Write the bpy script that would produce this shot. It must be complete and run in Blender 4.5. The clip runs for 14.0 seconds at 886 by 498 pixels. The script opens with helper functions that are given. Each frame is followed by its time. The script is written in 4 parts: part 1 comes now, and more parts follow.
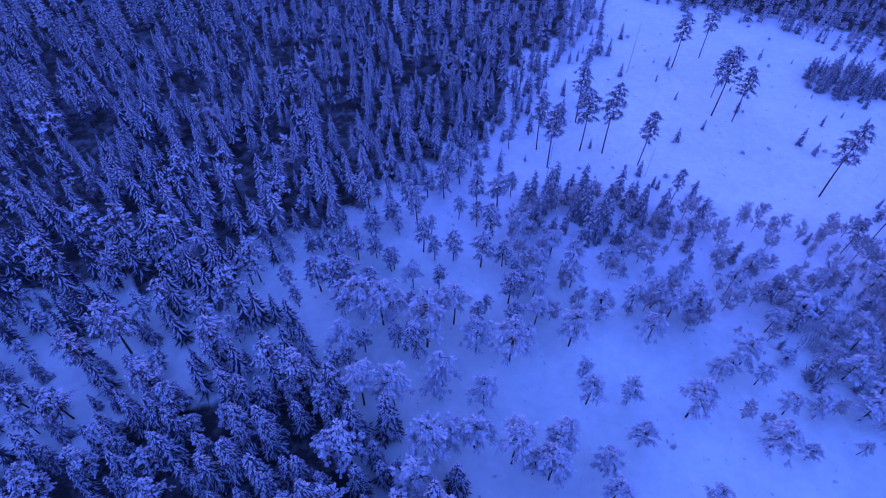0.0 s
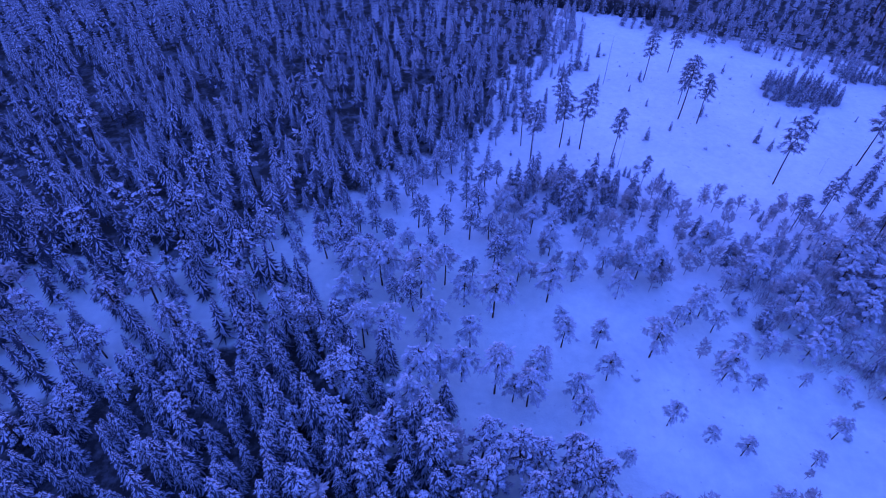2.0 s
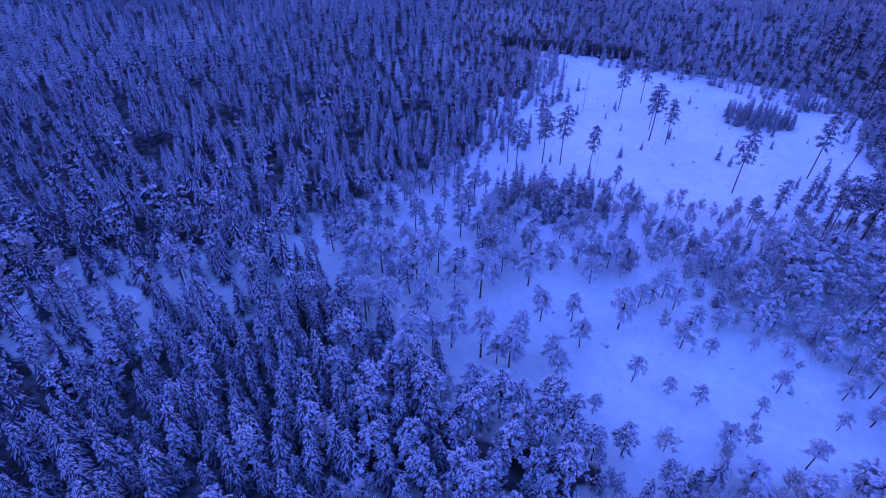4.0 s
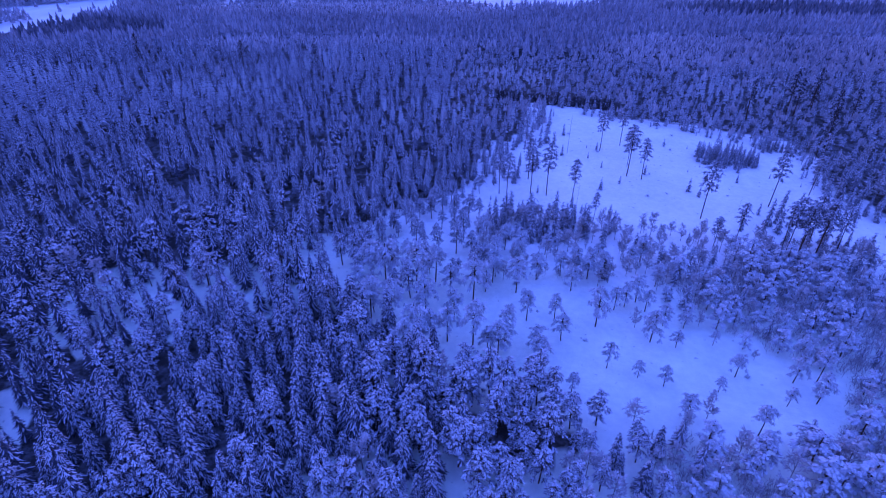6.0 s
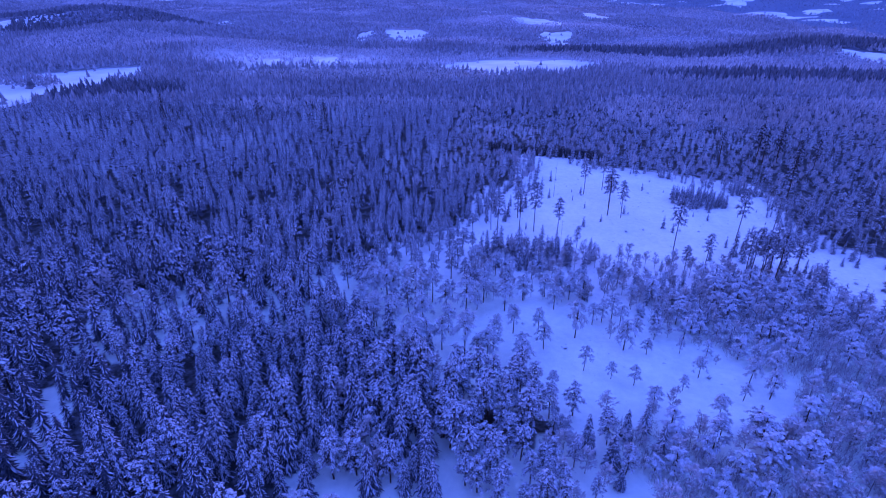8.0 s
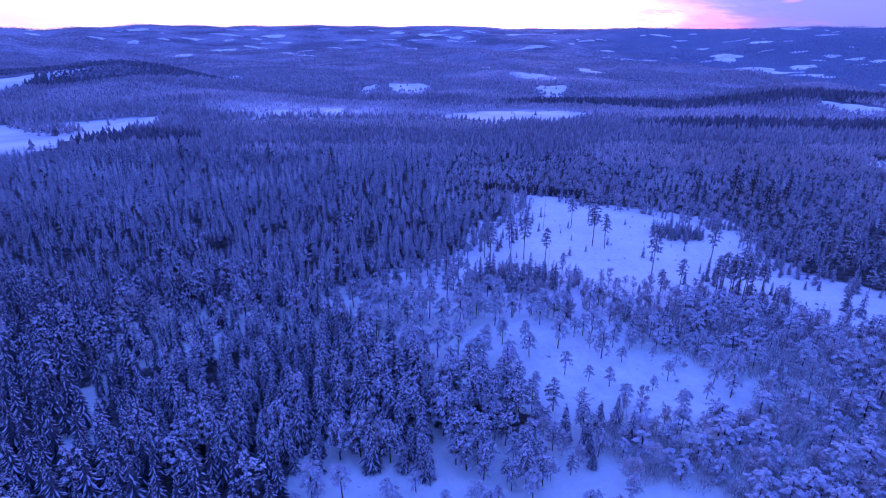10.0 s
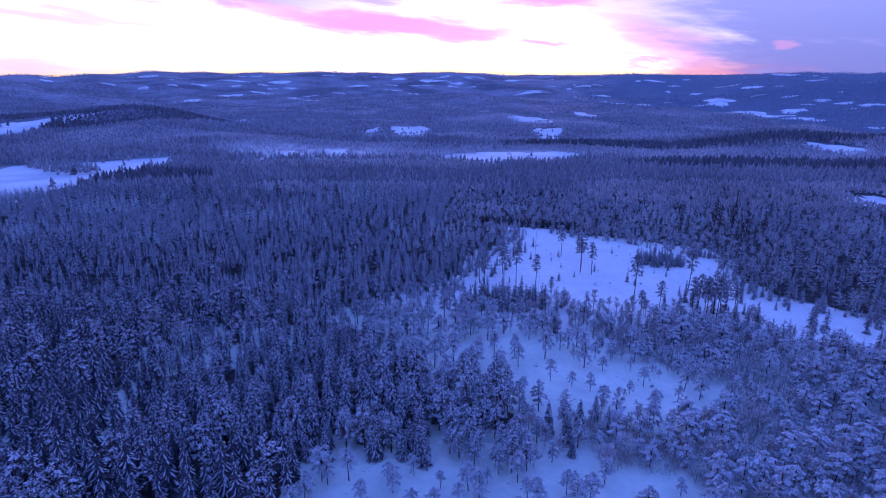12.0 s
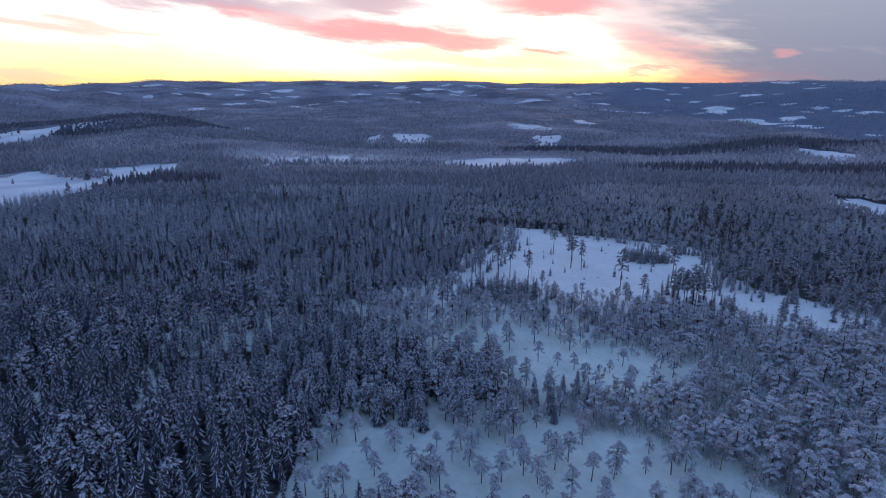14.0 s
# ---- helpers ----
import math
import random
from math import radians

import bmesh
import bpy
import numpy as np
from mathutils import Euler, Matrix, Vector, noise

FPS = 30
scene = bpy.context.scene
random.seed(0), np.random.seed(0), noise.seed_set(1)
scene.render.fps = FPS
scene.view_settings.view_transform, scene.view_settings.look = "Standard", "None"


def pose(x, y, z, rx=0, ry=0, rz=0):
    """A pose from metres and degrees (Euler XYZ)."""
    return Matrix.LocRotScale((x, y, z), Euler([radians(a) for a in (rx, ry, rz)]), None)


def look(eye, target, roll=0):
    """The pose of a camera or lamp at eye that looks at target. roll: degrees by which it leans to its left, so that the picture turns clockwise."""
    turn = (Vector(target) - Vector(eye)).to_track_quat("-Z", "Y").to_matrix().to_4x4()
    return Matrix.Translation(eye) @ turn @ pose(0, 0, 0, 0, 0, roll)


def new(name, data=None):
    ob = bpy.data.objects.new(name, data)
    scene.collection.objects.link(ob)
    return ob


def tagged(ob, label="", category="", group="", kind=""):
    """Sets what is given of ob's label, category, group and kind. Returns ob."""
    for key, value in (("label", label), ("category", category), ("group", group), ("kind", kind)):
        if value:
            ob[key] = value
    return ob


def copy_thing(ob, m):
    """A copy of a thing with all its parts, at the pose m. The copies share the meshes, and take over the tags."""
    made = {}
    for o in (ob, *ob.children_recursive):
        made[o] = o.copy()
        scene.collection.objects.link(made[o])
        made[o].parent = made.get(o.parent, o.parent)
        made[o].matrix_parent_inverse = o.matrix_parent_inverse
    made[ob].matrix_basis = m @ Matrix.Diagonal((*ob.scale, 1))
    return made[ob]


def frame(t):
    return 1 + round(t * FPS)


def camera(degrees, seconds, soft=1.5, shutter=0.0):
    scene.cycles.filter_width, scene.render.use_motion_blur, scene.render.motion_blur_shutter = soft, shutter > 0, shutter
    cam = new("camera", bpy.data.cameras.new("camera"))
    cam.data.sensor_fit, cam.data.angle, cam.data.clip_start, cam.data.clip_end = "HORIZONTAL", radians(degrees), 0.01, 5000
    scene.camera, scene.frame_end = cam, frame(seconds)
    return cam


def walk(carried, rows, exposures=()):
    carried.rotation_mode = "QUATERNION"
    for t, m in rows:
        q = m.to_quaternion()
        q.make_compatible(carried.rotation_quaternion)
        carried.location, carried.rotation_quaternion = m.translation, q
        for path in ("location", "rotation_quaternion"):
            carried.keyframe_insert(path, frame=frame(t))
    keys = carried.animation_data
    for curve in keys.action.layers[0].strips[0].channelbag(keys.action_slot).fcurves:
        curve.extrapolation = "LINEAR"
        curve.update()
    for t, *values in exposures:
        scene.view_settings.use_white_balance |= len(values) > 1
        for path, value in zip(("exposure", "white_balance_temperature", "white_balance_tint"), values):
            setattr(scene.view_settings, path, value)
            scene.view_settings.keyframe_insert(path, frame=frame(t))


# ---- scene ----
cam = camera(77.3, 14.0, soft=1.05)
METRES, EYE, TILT, LEAN, TURN = 137.4, 85.0, 0.0, 2.0, 0.0
ROWS = [
    (0.0, 0.0, 0.0, 0.0, 2.28, -48.45, -2.02),
    (0.5, 0.0041, -0.0368, -0.0012, 2.31, -47.35, -2.03),
    (1.0, 0.0085, -0.074, -0.0024, 2.31, -46.17, -2.04),
    (1.5, 0.0133, -0.111, -0.0035, 2.31, -45.02, -2.05),
    (2.0, 0.0177, -0.1483, -0.0049, 2.32, -43.86, -2.08),
    (2.5, 0.0229, -0.1855, -0.0054, 2.27, -42.69, -2.07),
    (3.0, 0.0278, -0.223, -0.0058, 2.33, -41.33, -2.1),
    (5.5, 0.045, -0.41, -0.0125, 2.42, -33.43, -2.1),
    (6.0, 0.0482, -0.4464, -0.0128, 2.46, -31.89, -2.14),
    (6.5, 0.0522, -0.4828, -0.0137, 2.5, -30.32, -2.1),
    (7.0, 0.0559, -0.5193, -0.0148, 2.53, -28.74, -2.11),
    (7.5, 0.0606, -0.5561, -0.0154, 2.53, -27.15, -2.09),
    (8.0, 0.0654, -0.5927, -0.0163, 2.55, -25.56, -2.1),
    (10.5, 0.0876, -0.7686, -0.0195, 2.73, -19.25, -2.08),
    (11.0, 0.0916, -0.802, -0.0201, 2.73, -17.94, -2.04),
    (11.5, 0.0957, -0.8356, -0.0209, 2.73, -16.94, -2.01),
    (12.0, 0.0998, -0.8689, -0.0216, 2.78, -16.27, -2.02),
    (12.5, 0.1035, -0.9001, -0.0222, 2.81, -16.06, -1.96),
    (13.0, 0.1073, -0.9308, -0.0226, 2.86, -15.9, -1.95),
    (13.5, 0.1116, -0.9618, -0.0226, 2.89, -15.7, -1.96),
    (14.0, 0.1161, -0.9928, -0.023, 2.93, -15.47, -1.94),
]
walk(cam, [(t, pose(0, 0, EYE, TILT, LEAN, TURN) @ pose(METRES * x, METRES * y, METRES * z, 90 + pitch, roll, yaw)) for t, x, y, z, yaw, pitch, roll in ROWS],
     exposures=[(0.0, 0.29, 4420, 70), (3.0, 0.33, 4440, 72), (5.5, 0.43, 4490, 74), (8.0, 0.52, 4505, 76), (10.5, 0.33, 4495, 75), (11.0, 0.25, 4500, 74), (11.5, 0.12, 4510, 73),
                (12.0, 0.1, 4650, 56), (12.5, 0.08, 5000, 40), (13.0, 0.06, 5450, 28), (13.5, 0.06, 5950, 17), (14.0, 0.06, 6400, 11)])

# ---------------------------------------------------------------- world and light
SKY_DRIFTS = [(-0.60, 0.052, 0.27, 0.030, 0.0, 0.70, 3), (-0.71, 0.028, 0.10, 0.012, 0.0, 0.65, 2), (-0.64, 0.098, 0.13, 0.011, -0.03, 0.75, 2), (-0.50, 0.090, 0.06, 0.006, 0.0, 0.45, 2),
              (-0.44, 0.142, 0.17, 0.017, -0.05, 0.90, 1), (-0.34, 0.120, 0.11, 0.012, -0.12, 0.60, 0), (-0.27, 0.128, 0.10, 0.015, -0.10, 0.55, 4), (-0.13, 0.102, 0.19, 0.017, -0.05, 0.95, 0),
              (0.00, 0.084, 0.11, 0.010, 0.04, 0.80, 0), (-0.18, 0.148, 0.10, 0.016, 0.0, 0.85, 1), (0.12, 0.142, 0.10, 0.016, -0.05, 0.95, 0), (-0.09, 0.066, 0.13, 0.010, -0.08, 0.65, 3),
              (0.10, 0.056, 0.13, 0.013, 0.0, 0.75, 3), (0.125, 0.072, 0.040, 0.006, 0.0, 0.90, 0), (0.22, 0.105, 0.10, 0.012, -0.10, 0.50, 4), (0.31, 0.062, 0.09, 0.030, -0.35, 0.80, 0),
              (0.29, 0.037, 0.035, 0.004, 0.0, 0.70, 0), (0.30, 0.13, 0.16, 0.05, -0.2, 0.60, 1)]
GLOW_AZ = radians(4.0)          # bearing of the afterglow, from +y towards +x


def build_world():
    world = bpy.data.worlds.new("dusk_sky")
    scene.world = world
    world.use_nodes = True
    nt = world.node_tree
    nt.nodes.clear()
    link = nt.links.new

    def m(op, a, b=None, c=None):
        n = nt.nodes.new("ShaderNodeMath")
        n.operation = op
        for i, s in enumerate((a, b, c)):
            if s is None:
                continue
            if isinstance(s, (int, float)):
                n.inputs[i].default_value = s
            else:
                link(s, n.inputs[i])
        return n.outputs[0]

    def smooth(x, a, b):
        n = nt.nodes.new("ShaderNodeMapRange")
        n.interpolation_type = "SMOOTHSTEP"
        link(x, n.inputs["Value"])
        n.inputs["From Min"].default_value, n.inputs["From Max"].default_value = a, b
        return n.outputs[0]

    def mix(f, a, b):
        n = nt.nodes.new("ShaderNodeMix")
        n.data_type = "RGBA"
        link(f, n.inputs[0])
        for s, i in ((a, 6), (b, 7)):
            if isinstance(s, tuple):
                n.inputs[i].default_value = (*s, 1)
            else:
                link(s, n.inputs[i])
        return n.outputs[2]

    def ramp(x, stops):
        n = nt.nodes.new("ShaderNodeValToRGB")
        link(x, n.inputs[0])
        e = n.color_ramp.elements
        while len(e) < len(stops):
            e.new(0.5)
        for el, (p, c) in zip(e, stops):
            el.position, el.color = p, (*c, 1)
        return n.outputs[0]

    def cloud(vec, scale, detail, rough):
        n = nt.nodes.new("ShaderNodeTexNoise")
        link(vec, n.inputs["Vector"])
        n.inputs["Scale"].default_value, n.inputs["Detail"].default_value, n.inputs["Roughness"].default_value = scale, detail, rough
        return n.outputs[0]

    tc = nt.nodes.new("ShaderNodeTexCoord")
    sep = nt.nodes.new("ShaderNodeSeparateXYZ")
    link(tc.outputs["Generated"], sep.inputs[0])
    el = m("ARCSINE", sep.outputs[2])
    az = m("ARCTAN2", sep.outputs[0], sep.outputs[1])
    comb = nt.nodes.new("ShaderNodeCombineXYZ")
    link(m("MULTIPLY", az, 2.2), comb.inputs[0])
    link(m("ADD", m("MULTIPLY", el, 13.0), m("MULTIPLY", az, 1.3)), comb.inputs[1])
    streak = comb.outputs[0]
    n1 = cloud(streak, 1.15, 5, 0.55)
    n2 = cloud(streak, 3.6, 6, 0.6)

    # clear dusk sky behind the clouds
    sky = nt.nodes.new("ShaderNodeTexSky")
    sky.sky_type, sky.sun_disc = "NISHITA", False
    sky.sun_elevation, sky.sun_rotation = radians(1.5), GLOW_AZ
    low = ramp(m("ADD", el, m("MULTIPLY", m("SUBTRACT", n1, 0.5), 0.05)),
               [(0.0, (1.15, 0.62, 0.16)), (0.022, (1.5, 1.05, 0.30)), (0.05, (2.1, 1.75, 1.05)), (0.085, (1.9, 1.65, 1.45)),
                (0.17, (1.25, 1.12, 1.10)), (0.30, (0.32, 0.45, 0.76)), (1.0, (0.18, 0.32, 0.69))])
    # clouds lit from below, pink near the glow
    cover = m("ADD", m("ADD", el, m("MULTIPLY", az, 0.19)), m("MULTIPLY", m("SUBTRACT", n1, 0.5), 0.16))
    cl = m("MULTIPLY", smooth(cover, 0.035, 0.085), m("SUBTRACT", 1.0, m("MULTIPLY", smooth(n2, 0.50, 0.66), 0.85)))
    cl = m("MULTIPLY", cl, smooth(el, 0.15, 0.22))
    pink = ramp(el, [(0.0, (1.05, 0.33, 0.22)), (0.06, (1.05, 0.40, 0.42)), (0.11, (0.98, 0.46, 0.50)), (0.15, (0.55, 0.44, 0.54)), (0.2, (0.48, 0.45, 0.58)), (0.5, (0.28, 0.36, 0.58))])
    front = mix(m("MULTIPLY", cl, 0.92), low, pink)
    # single drifts of cloud before the glow: bearing, height, half length, half height, tilt, strength, colour
    waz = m("ADD", az, m("MULTIPLY", m("SUBTRACT", n1, 0.5), 0.25))
    wel = m("ADD", el, m("MULTIPLY", m("SUBTRACT", n2, 0.5), 0.060))
    tones = ((1.05, 0.40, 0.44), (0.62, 0.45, 0.55), (1.15, 0.62, 0.52), (1.5, 1.2, 0.55), (0.80, 0.70, 0.76))      # rose, mauve, peach, gold, pale lilac
    for a0, e0, ra, re, tilt, power, tone in SKY_DRIFTS:
        da = m("SUBTRACT", waz, a0)
        de = m("SUBTRACT", m("SUBTRACT", wel, e0), m("MULTIPLY", da, tilt))
        d2 = m("ADD", m("POWER", m("ABSOLUTE", m("DIVIDE", da, ra)), 2.0), m("POWER", m("ABSOLUTE", m("DIVIDE", de, re)), 2.0))
        f = m("MULTIPLY", m("SUBTRACT", 1.0, smooth(d2, 0.0, 1.9)), power)
        front = mix(f, front, tones[tone])
    # grey-blue bank of cloud over the right of the valley, and the rest of the sky
    dull = ramp(el, [(0.0, (0.20, 0.245, 0.37)), (0.06, (0.25, 0.295, 0.44)), (0.14, (0.36, 0.40, 0.53)), (0.40, (0.26, 0.40, 0.73)), (1.0, (0.18, 0.33, 0.69))])
    tuft = mix(m("MULTIPLY", smooth(n2, 0.54, 0.72), 0.30), dull, (0.50, 0.46, 0.56))
    edge = m("ADD", m("ADD", az, m("MULTIPLY", el, 0.55)), m("MULTIPLY", m("SUBTRACT", n2, 0.5), 0.30))
    right = smooth(edge, 0.30, 0.48)
    left = smooth(m("MULTIPLY", az, -1.0), 0.85, 1.5)
    rim = m("MULTIPLY", smooth(edge, 0.24, 0.36), m("SUBTRACT", 1.0, smooth(edge, 0.40, 0.54)))
    away = m("MAXIMUM", right, left)
    col = mix(away, front, tuft)
    col = mix(m("MULTIPLY", m("MULTIPLY", rim, m("SUBTRACT", 1.0, smooth(el, 0.008, 0.050))), 0.75), col, (1.05, 0.28, 0.25))
    wa, we = m("DIVIDE", m("SUBTRACT", waz, 0.445), 0.019), m("DIVIDE", m("SUBTRACT", wel, 0.064), 0.007)
    col = mix(m("MULTIPLY", m("SUBTRACT", 1.0, smooth(m("ADD", m("MULTIPLY", wa, wa), m("MULTIPLY", we, we)), 0.0, 1.6)), 0.5), col, (0.95, 0.42, 0.45))
    bg1 = nt.nodes.new("ShaderNodeBackground")
    link(col, bg1.inputs[0])
    bg1.inputs[1].default_value = 0.9
    bg2 = nt.nodes.new("ShaderNodeBackground")
    link(sky.outputs[0], bg2.inputs[0])
    bg2.inputs[1].default_value = 0.012
    add = nt.nodes.new("ShaderNodeAddShader")
    link(bg1.outputs[0], add.inputs[0])
    link(bg2.outputs[0], add.inputs[1])
    out = nt.nodes.new("ShaderNodeOutputWorld")
    link(add.outputs[0], out.inputs[0])


build_world()

sun_data = bpy.data.lights.new("sun", "SUN")
sun_data.energy, sun_data.angle, sun_data.color = 0.35, radians(14), (1.0, 0.72, 0.62)
sun = new("sun", sun_data)
sun.matrix_world = look((1000 * math.sin(GLOW_AZ), 1000 * math.cos(GLOW_AZ), 140), (0, 0, 0))


# ---------------------------------------------------------------- materials
class Mat:
    """A node material with a few short hands."""

    def __init__(self, name, rough=0.9):
        self.m = bpy.data.materials.new(name)
        self.m.use_nodes = True
        self.t = self.m.node_tree
        self.b = self.t.nodes["Principled BSDF"]
        self.b.inputs["Roughness"].default_value = rough
        self.b.inputs["Specular IOR Level"].default_value = 0.15
        self.pos = self.t.nodes.new("ShaderNodeNewGeometry").outputs["Position"]

    def noise(self, scale, detail=4.0, rough=0.55, vec=None, stretch=None):
        n = self.t.nodes.new("ShaderNodeTexNoise")
        v = vec or self.pos
        if stretch:
            k = self.t.nodes.new("ShaderNodeVectorMath")
            k.operation = "MULTIPLY"
            k.inputs[1].default_value = stretch
            self.t.links.new(v, k.inputs[0])
            v = k.outputs[0]
        self.t.links.new(v, n.inputs["Vector"])
        n.inputs["Scale"].default_value, n.inputs["Detail"].default_value, n.inputs["Roughness"].default_value = scale, detail, rough
        return n.outputs[0]

    def ramp(self, f, *stops):
        n = self.t.nodes.new("ShaderNodeValToRGB")
        self.t.links.new(f, n.inputs[0])
        e = n.color_ramp.elements
        while len(e) < len(stops):
            e.new(0.5)
        for el, (p, c) in zip(e, stops):
            el.position, el.color = p, (*c, 1)
        return n.outputs[0]

    def mix(self, f, a, b, blend="MIX"):
        n = self.t.nodes.new("ShaderNodeMix")
        n.data_type, n.blend_type = "RGBA", blend
        for s, i in ((f, 0), (a, 6), (b, 7)):
            if isinstance(s, tuple):
                n.inputs[i].default_value = (*s, 1)
            elif isinstance(s, float):
                n.inputs[i].default_value = s
            else:
                self.t.links.new(s, n.inputs[i])
        return n.outputs[2]

    def base(self, c):
        self.t.links.new(c, self.b.inputs["Base Color"])
        return self

    def bump(self, h, strength, dist):
        n = self.t.nodes.new("ShaderNodeBump")
        self.t.links.new(h, n.inputs["Height"])
        n.inputs["Strength"].default_value, n.inputs["Distance"].default_value = strength, dist
        self.t.links.new(n.outputs[0], self.b.inputs["Normal"])
        return self

    def attr(self, name):
        n = self.t.nodes.new("ShaderNodeAttribute")
        n.attribute_name = name
        return n.outputs["Fac"]

    def island(self):
        return self.t.nodes.new("ShaderNodeNewGeometry").outputs["Random Per Island"]


def make_materials():
    g = {}
    a = Mat("tree_snow", 0.85)
    a.base(a.ramp(a.noise(2.2), (0.30, (0.38, 0.39, 0.45)), (0.62, (0.66, 0.67, 0.74)))).bump(a.noise(9.0), 0.5, 0.08)
    g["snow"] = a.m
    a = Mat("spruce_needles", 0.8)
    a.base(a.ramp(a.noise(3.0), (0.32, (0.034, 0.037, 0.050)), (0.54, (0.095, 0.098, 0.125)), (0.78, (0.30, 0.302, 0.355)))).bump(a.noise(14.0), 0.7, 0.06)
    g["spruce"] = a.m
    a = Mat("dark_spruce_needles", 0.8)
    a.base(a.ramp(a.noise(3.0), (0.35, (0.018, 0.018, 0.022)), (0.58, (0.050, 0.048, 0.058)), (0.78, (0.16, 0.155, 0.18)))).bump(a.noise(14.0), 0.7, 0.06)
    g["dark"] = a.m
    a = Mat("pine_needles", 0.8)
    a.base(a.ramp(a.noise(2.6), (0.30, (0.045, 0.044, 0.052)), (0.50, (0.12, 0.118, 0.14)), (0.74, (0.34, 0.337, 0.385)))).bump(a.noise(14.0), 0.7, 0.06)
    g["pine"] = a.m
    a = Mat("frosted_needles", 0.85)
    a.base(a.ramp(a.noise(2.4), (0.30, (0.34, 0.35, 0.375)), (0.52, (0.50, 0.515, 0.545)), (0.74, (0.68, 0.695, 0.73)))).bump(a.noise(12.0), 0.7, 0.06)
    g["frosted"] = a.m
    a = Mat("young_spruce_needles", 0.85)
    a.base(a.ramp(a.noise(2.4), (0.30, (0.085, 0.085, 0.105)), (0.52, (0.21, 0.208, 0.24)), (0.76, (0.44, 0.44, 0.49)))).bump(a.noise(12.0), 0.7, 0.06)
    g["young"] = a.m
    a = Mat("grey_needles", 0.85)
    a.base(a.ramp(a.noise(0.6), (0.30, (0.13, 0.130, 0.155)), (0.52, (0.27, 0.270, 0.31)), (0.74, (0.50, 0.505, 0.555)))).bump(a.noise(12.0), 0.7, 0.06)
    g["grey"] = a.m
    a = Mat("dusted_needles", 0.85)
    a.base(a.ramp(a.noise(0.6), (0.30, (0.080, 0.082, 0.102)), (0.52, (0.16, 0.163, 0.195)), (0.76, (0.32, 0.322, 0.37)))).bump(a.noise(12.0), 0.7, 0.06)
    g["dusted"] = a.m
    a = Mat("pine_bark", 0.9)
    a.base(a.ramp(a.noise(1.0, stretch=(6, 6, 0.8)), (0.3, (0.030, 0.024, 0.020)), (0.7, (0.12, 0.075, 0.05)))).bump(a.noise(8.0, stretch=(5, 5, 1)), 0.8, 0.03)
    g["bark"] = a.m
    a = Mat("birch_twigs", 0.9)
    a.base(a.ramp(a.noise(1.3), (0.30, (0.26, 0.24, 0.255)), (0.70, (0.59, 0.57, 0.60)))).bump(a.noise(10.0), 0.5, 0.04)
    g["twig"] = a.m
    a = Mat("birch_bark", 0.8)
    a.base(a.ramp(a.noise(3.0, stretch=(1, 1, 3)), (0.40, (0.05, 0.045, 0.045)), (0.55, (0.42, 0.40, 0.39)))).bump(a.noise(9.0), 0.4, 0.02)
    g["birch_bark"] = a.m
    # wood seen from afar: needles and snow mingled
    # the tone for woods across the valley has blue haze painted in
    for key, name, dark, pale in (("wood_dark", "far_spruce_wood", (0.22, 0.216, 0.246), (0.43, 0.425, 0.475)), ("wood_deep", "far_dark_spruce_wood", (0.095, 0.098, 0.120), (0.22, 0.222, 0.262)), ("wood_haze", "hazed_spruce_wood", (0.18, 0.205, 0.27), (0.32, 0.35, 0.43)),
                                  ("wood_pale", "far_frosted_wood", (0.46, 0.44, 0.48), (0.70, 0.68, 0.725))):
        a = Mat(name, 0.9)
        n = a.mix(0.5, a.noise(0.9, 3.0), a.island())
        tone = a.ramp(n, (0.28, dark), (0.72, pale))
        tone = a.mix(0.45, tone, a.ramp(a.noise(0.012, 3.0), (0.35, (0.55, 0.55, 0.58)), (0.65, (1.15, 1.15, 1.15))), "MULTIPLY")
        a.base(tone).bump(a.noise(3.0), 0.8, 0.25)
        g[key] = a.m
    # ground: snow, and distant wooded country beyond the single trees
    a = Mat("snow_ground", 0.8)
    fine = a.noise(0.55, 6.0, 0.62)
    snow = a.ramp(a.mix(0.5, a.noise(0.06, 4.0), fine), (0.32, (0.72, 0.735, 0.745)), (0.62, (0.90, 0.90, 0.885)))
    tufts = a.ramp(a.noise(0.8, 2.0, 0.4), (0.70, (1.0, 1.0, 1.0)), (0.76, (0.62, 0.62, 0.64)))
    snow = a.mix(1.0, snow, tufts, "MULTIPLY")
    sedge = a.ramp(a.noise(0.045, 5.0, 0.6), (0.35, (0.80, 0.87, 0.80)), (0.68, (0.95, 1.0, 0.93)))
    snow = a.mix(a.attr("heath"), snow, a.mix(1.0, snow, sedge, "MULTIPLY"))
    crowns = a.noise(0.09, 5.0, 0.7)
    stand = a.noise(0.0042, 5.0, 0.6, stretch=(1, 1.2, 2.5))
    wood = a.mix(a.ramp(stand, (0.40, (0, 0, 0)), (0.60, (1, 1, 1))), (0.145, 0.145, 0.185), (0.32, 0.32, 0.375))
    wood = a.mix(0.75, wood, a.ramp(crowns, (0.30, (0.45, 0.45, 0.45)), (0.70, (1.6, 1.6, 1.6))), "MULTIPLY")
    # distance haze across the valley, painted blue into the ground colour
    wood = a.mix(a.attr("haze"), wood, (0.175, 0.205, 0.275))
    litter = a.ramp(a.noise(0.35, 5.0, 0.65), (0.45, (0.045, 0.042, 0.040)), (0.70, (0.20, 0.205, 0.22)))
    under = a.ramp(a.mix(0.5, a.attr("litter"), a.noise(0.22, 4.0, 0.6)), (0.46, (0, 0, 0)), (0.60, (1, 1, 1)))
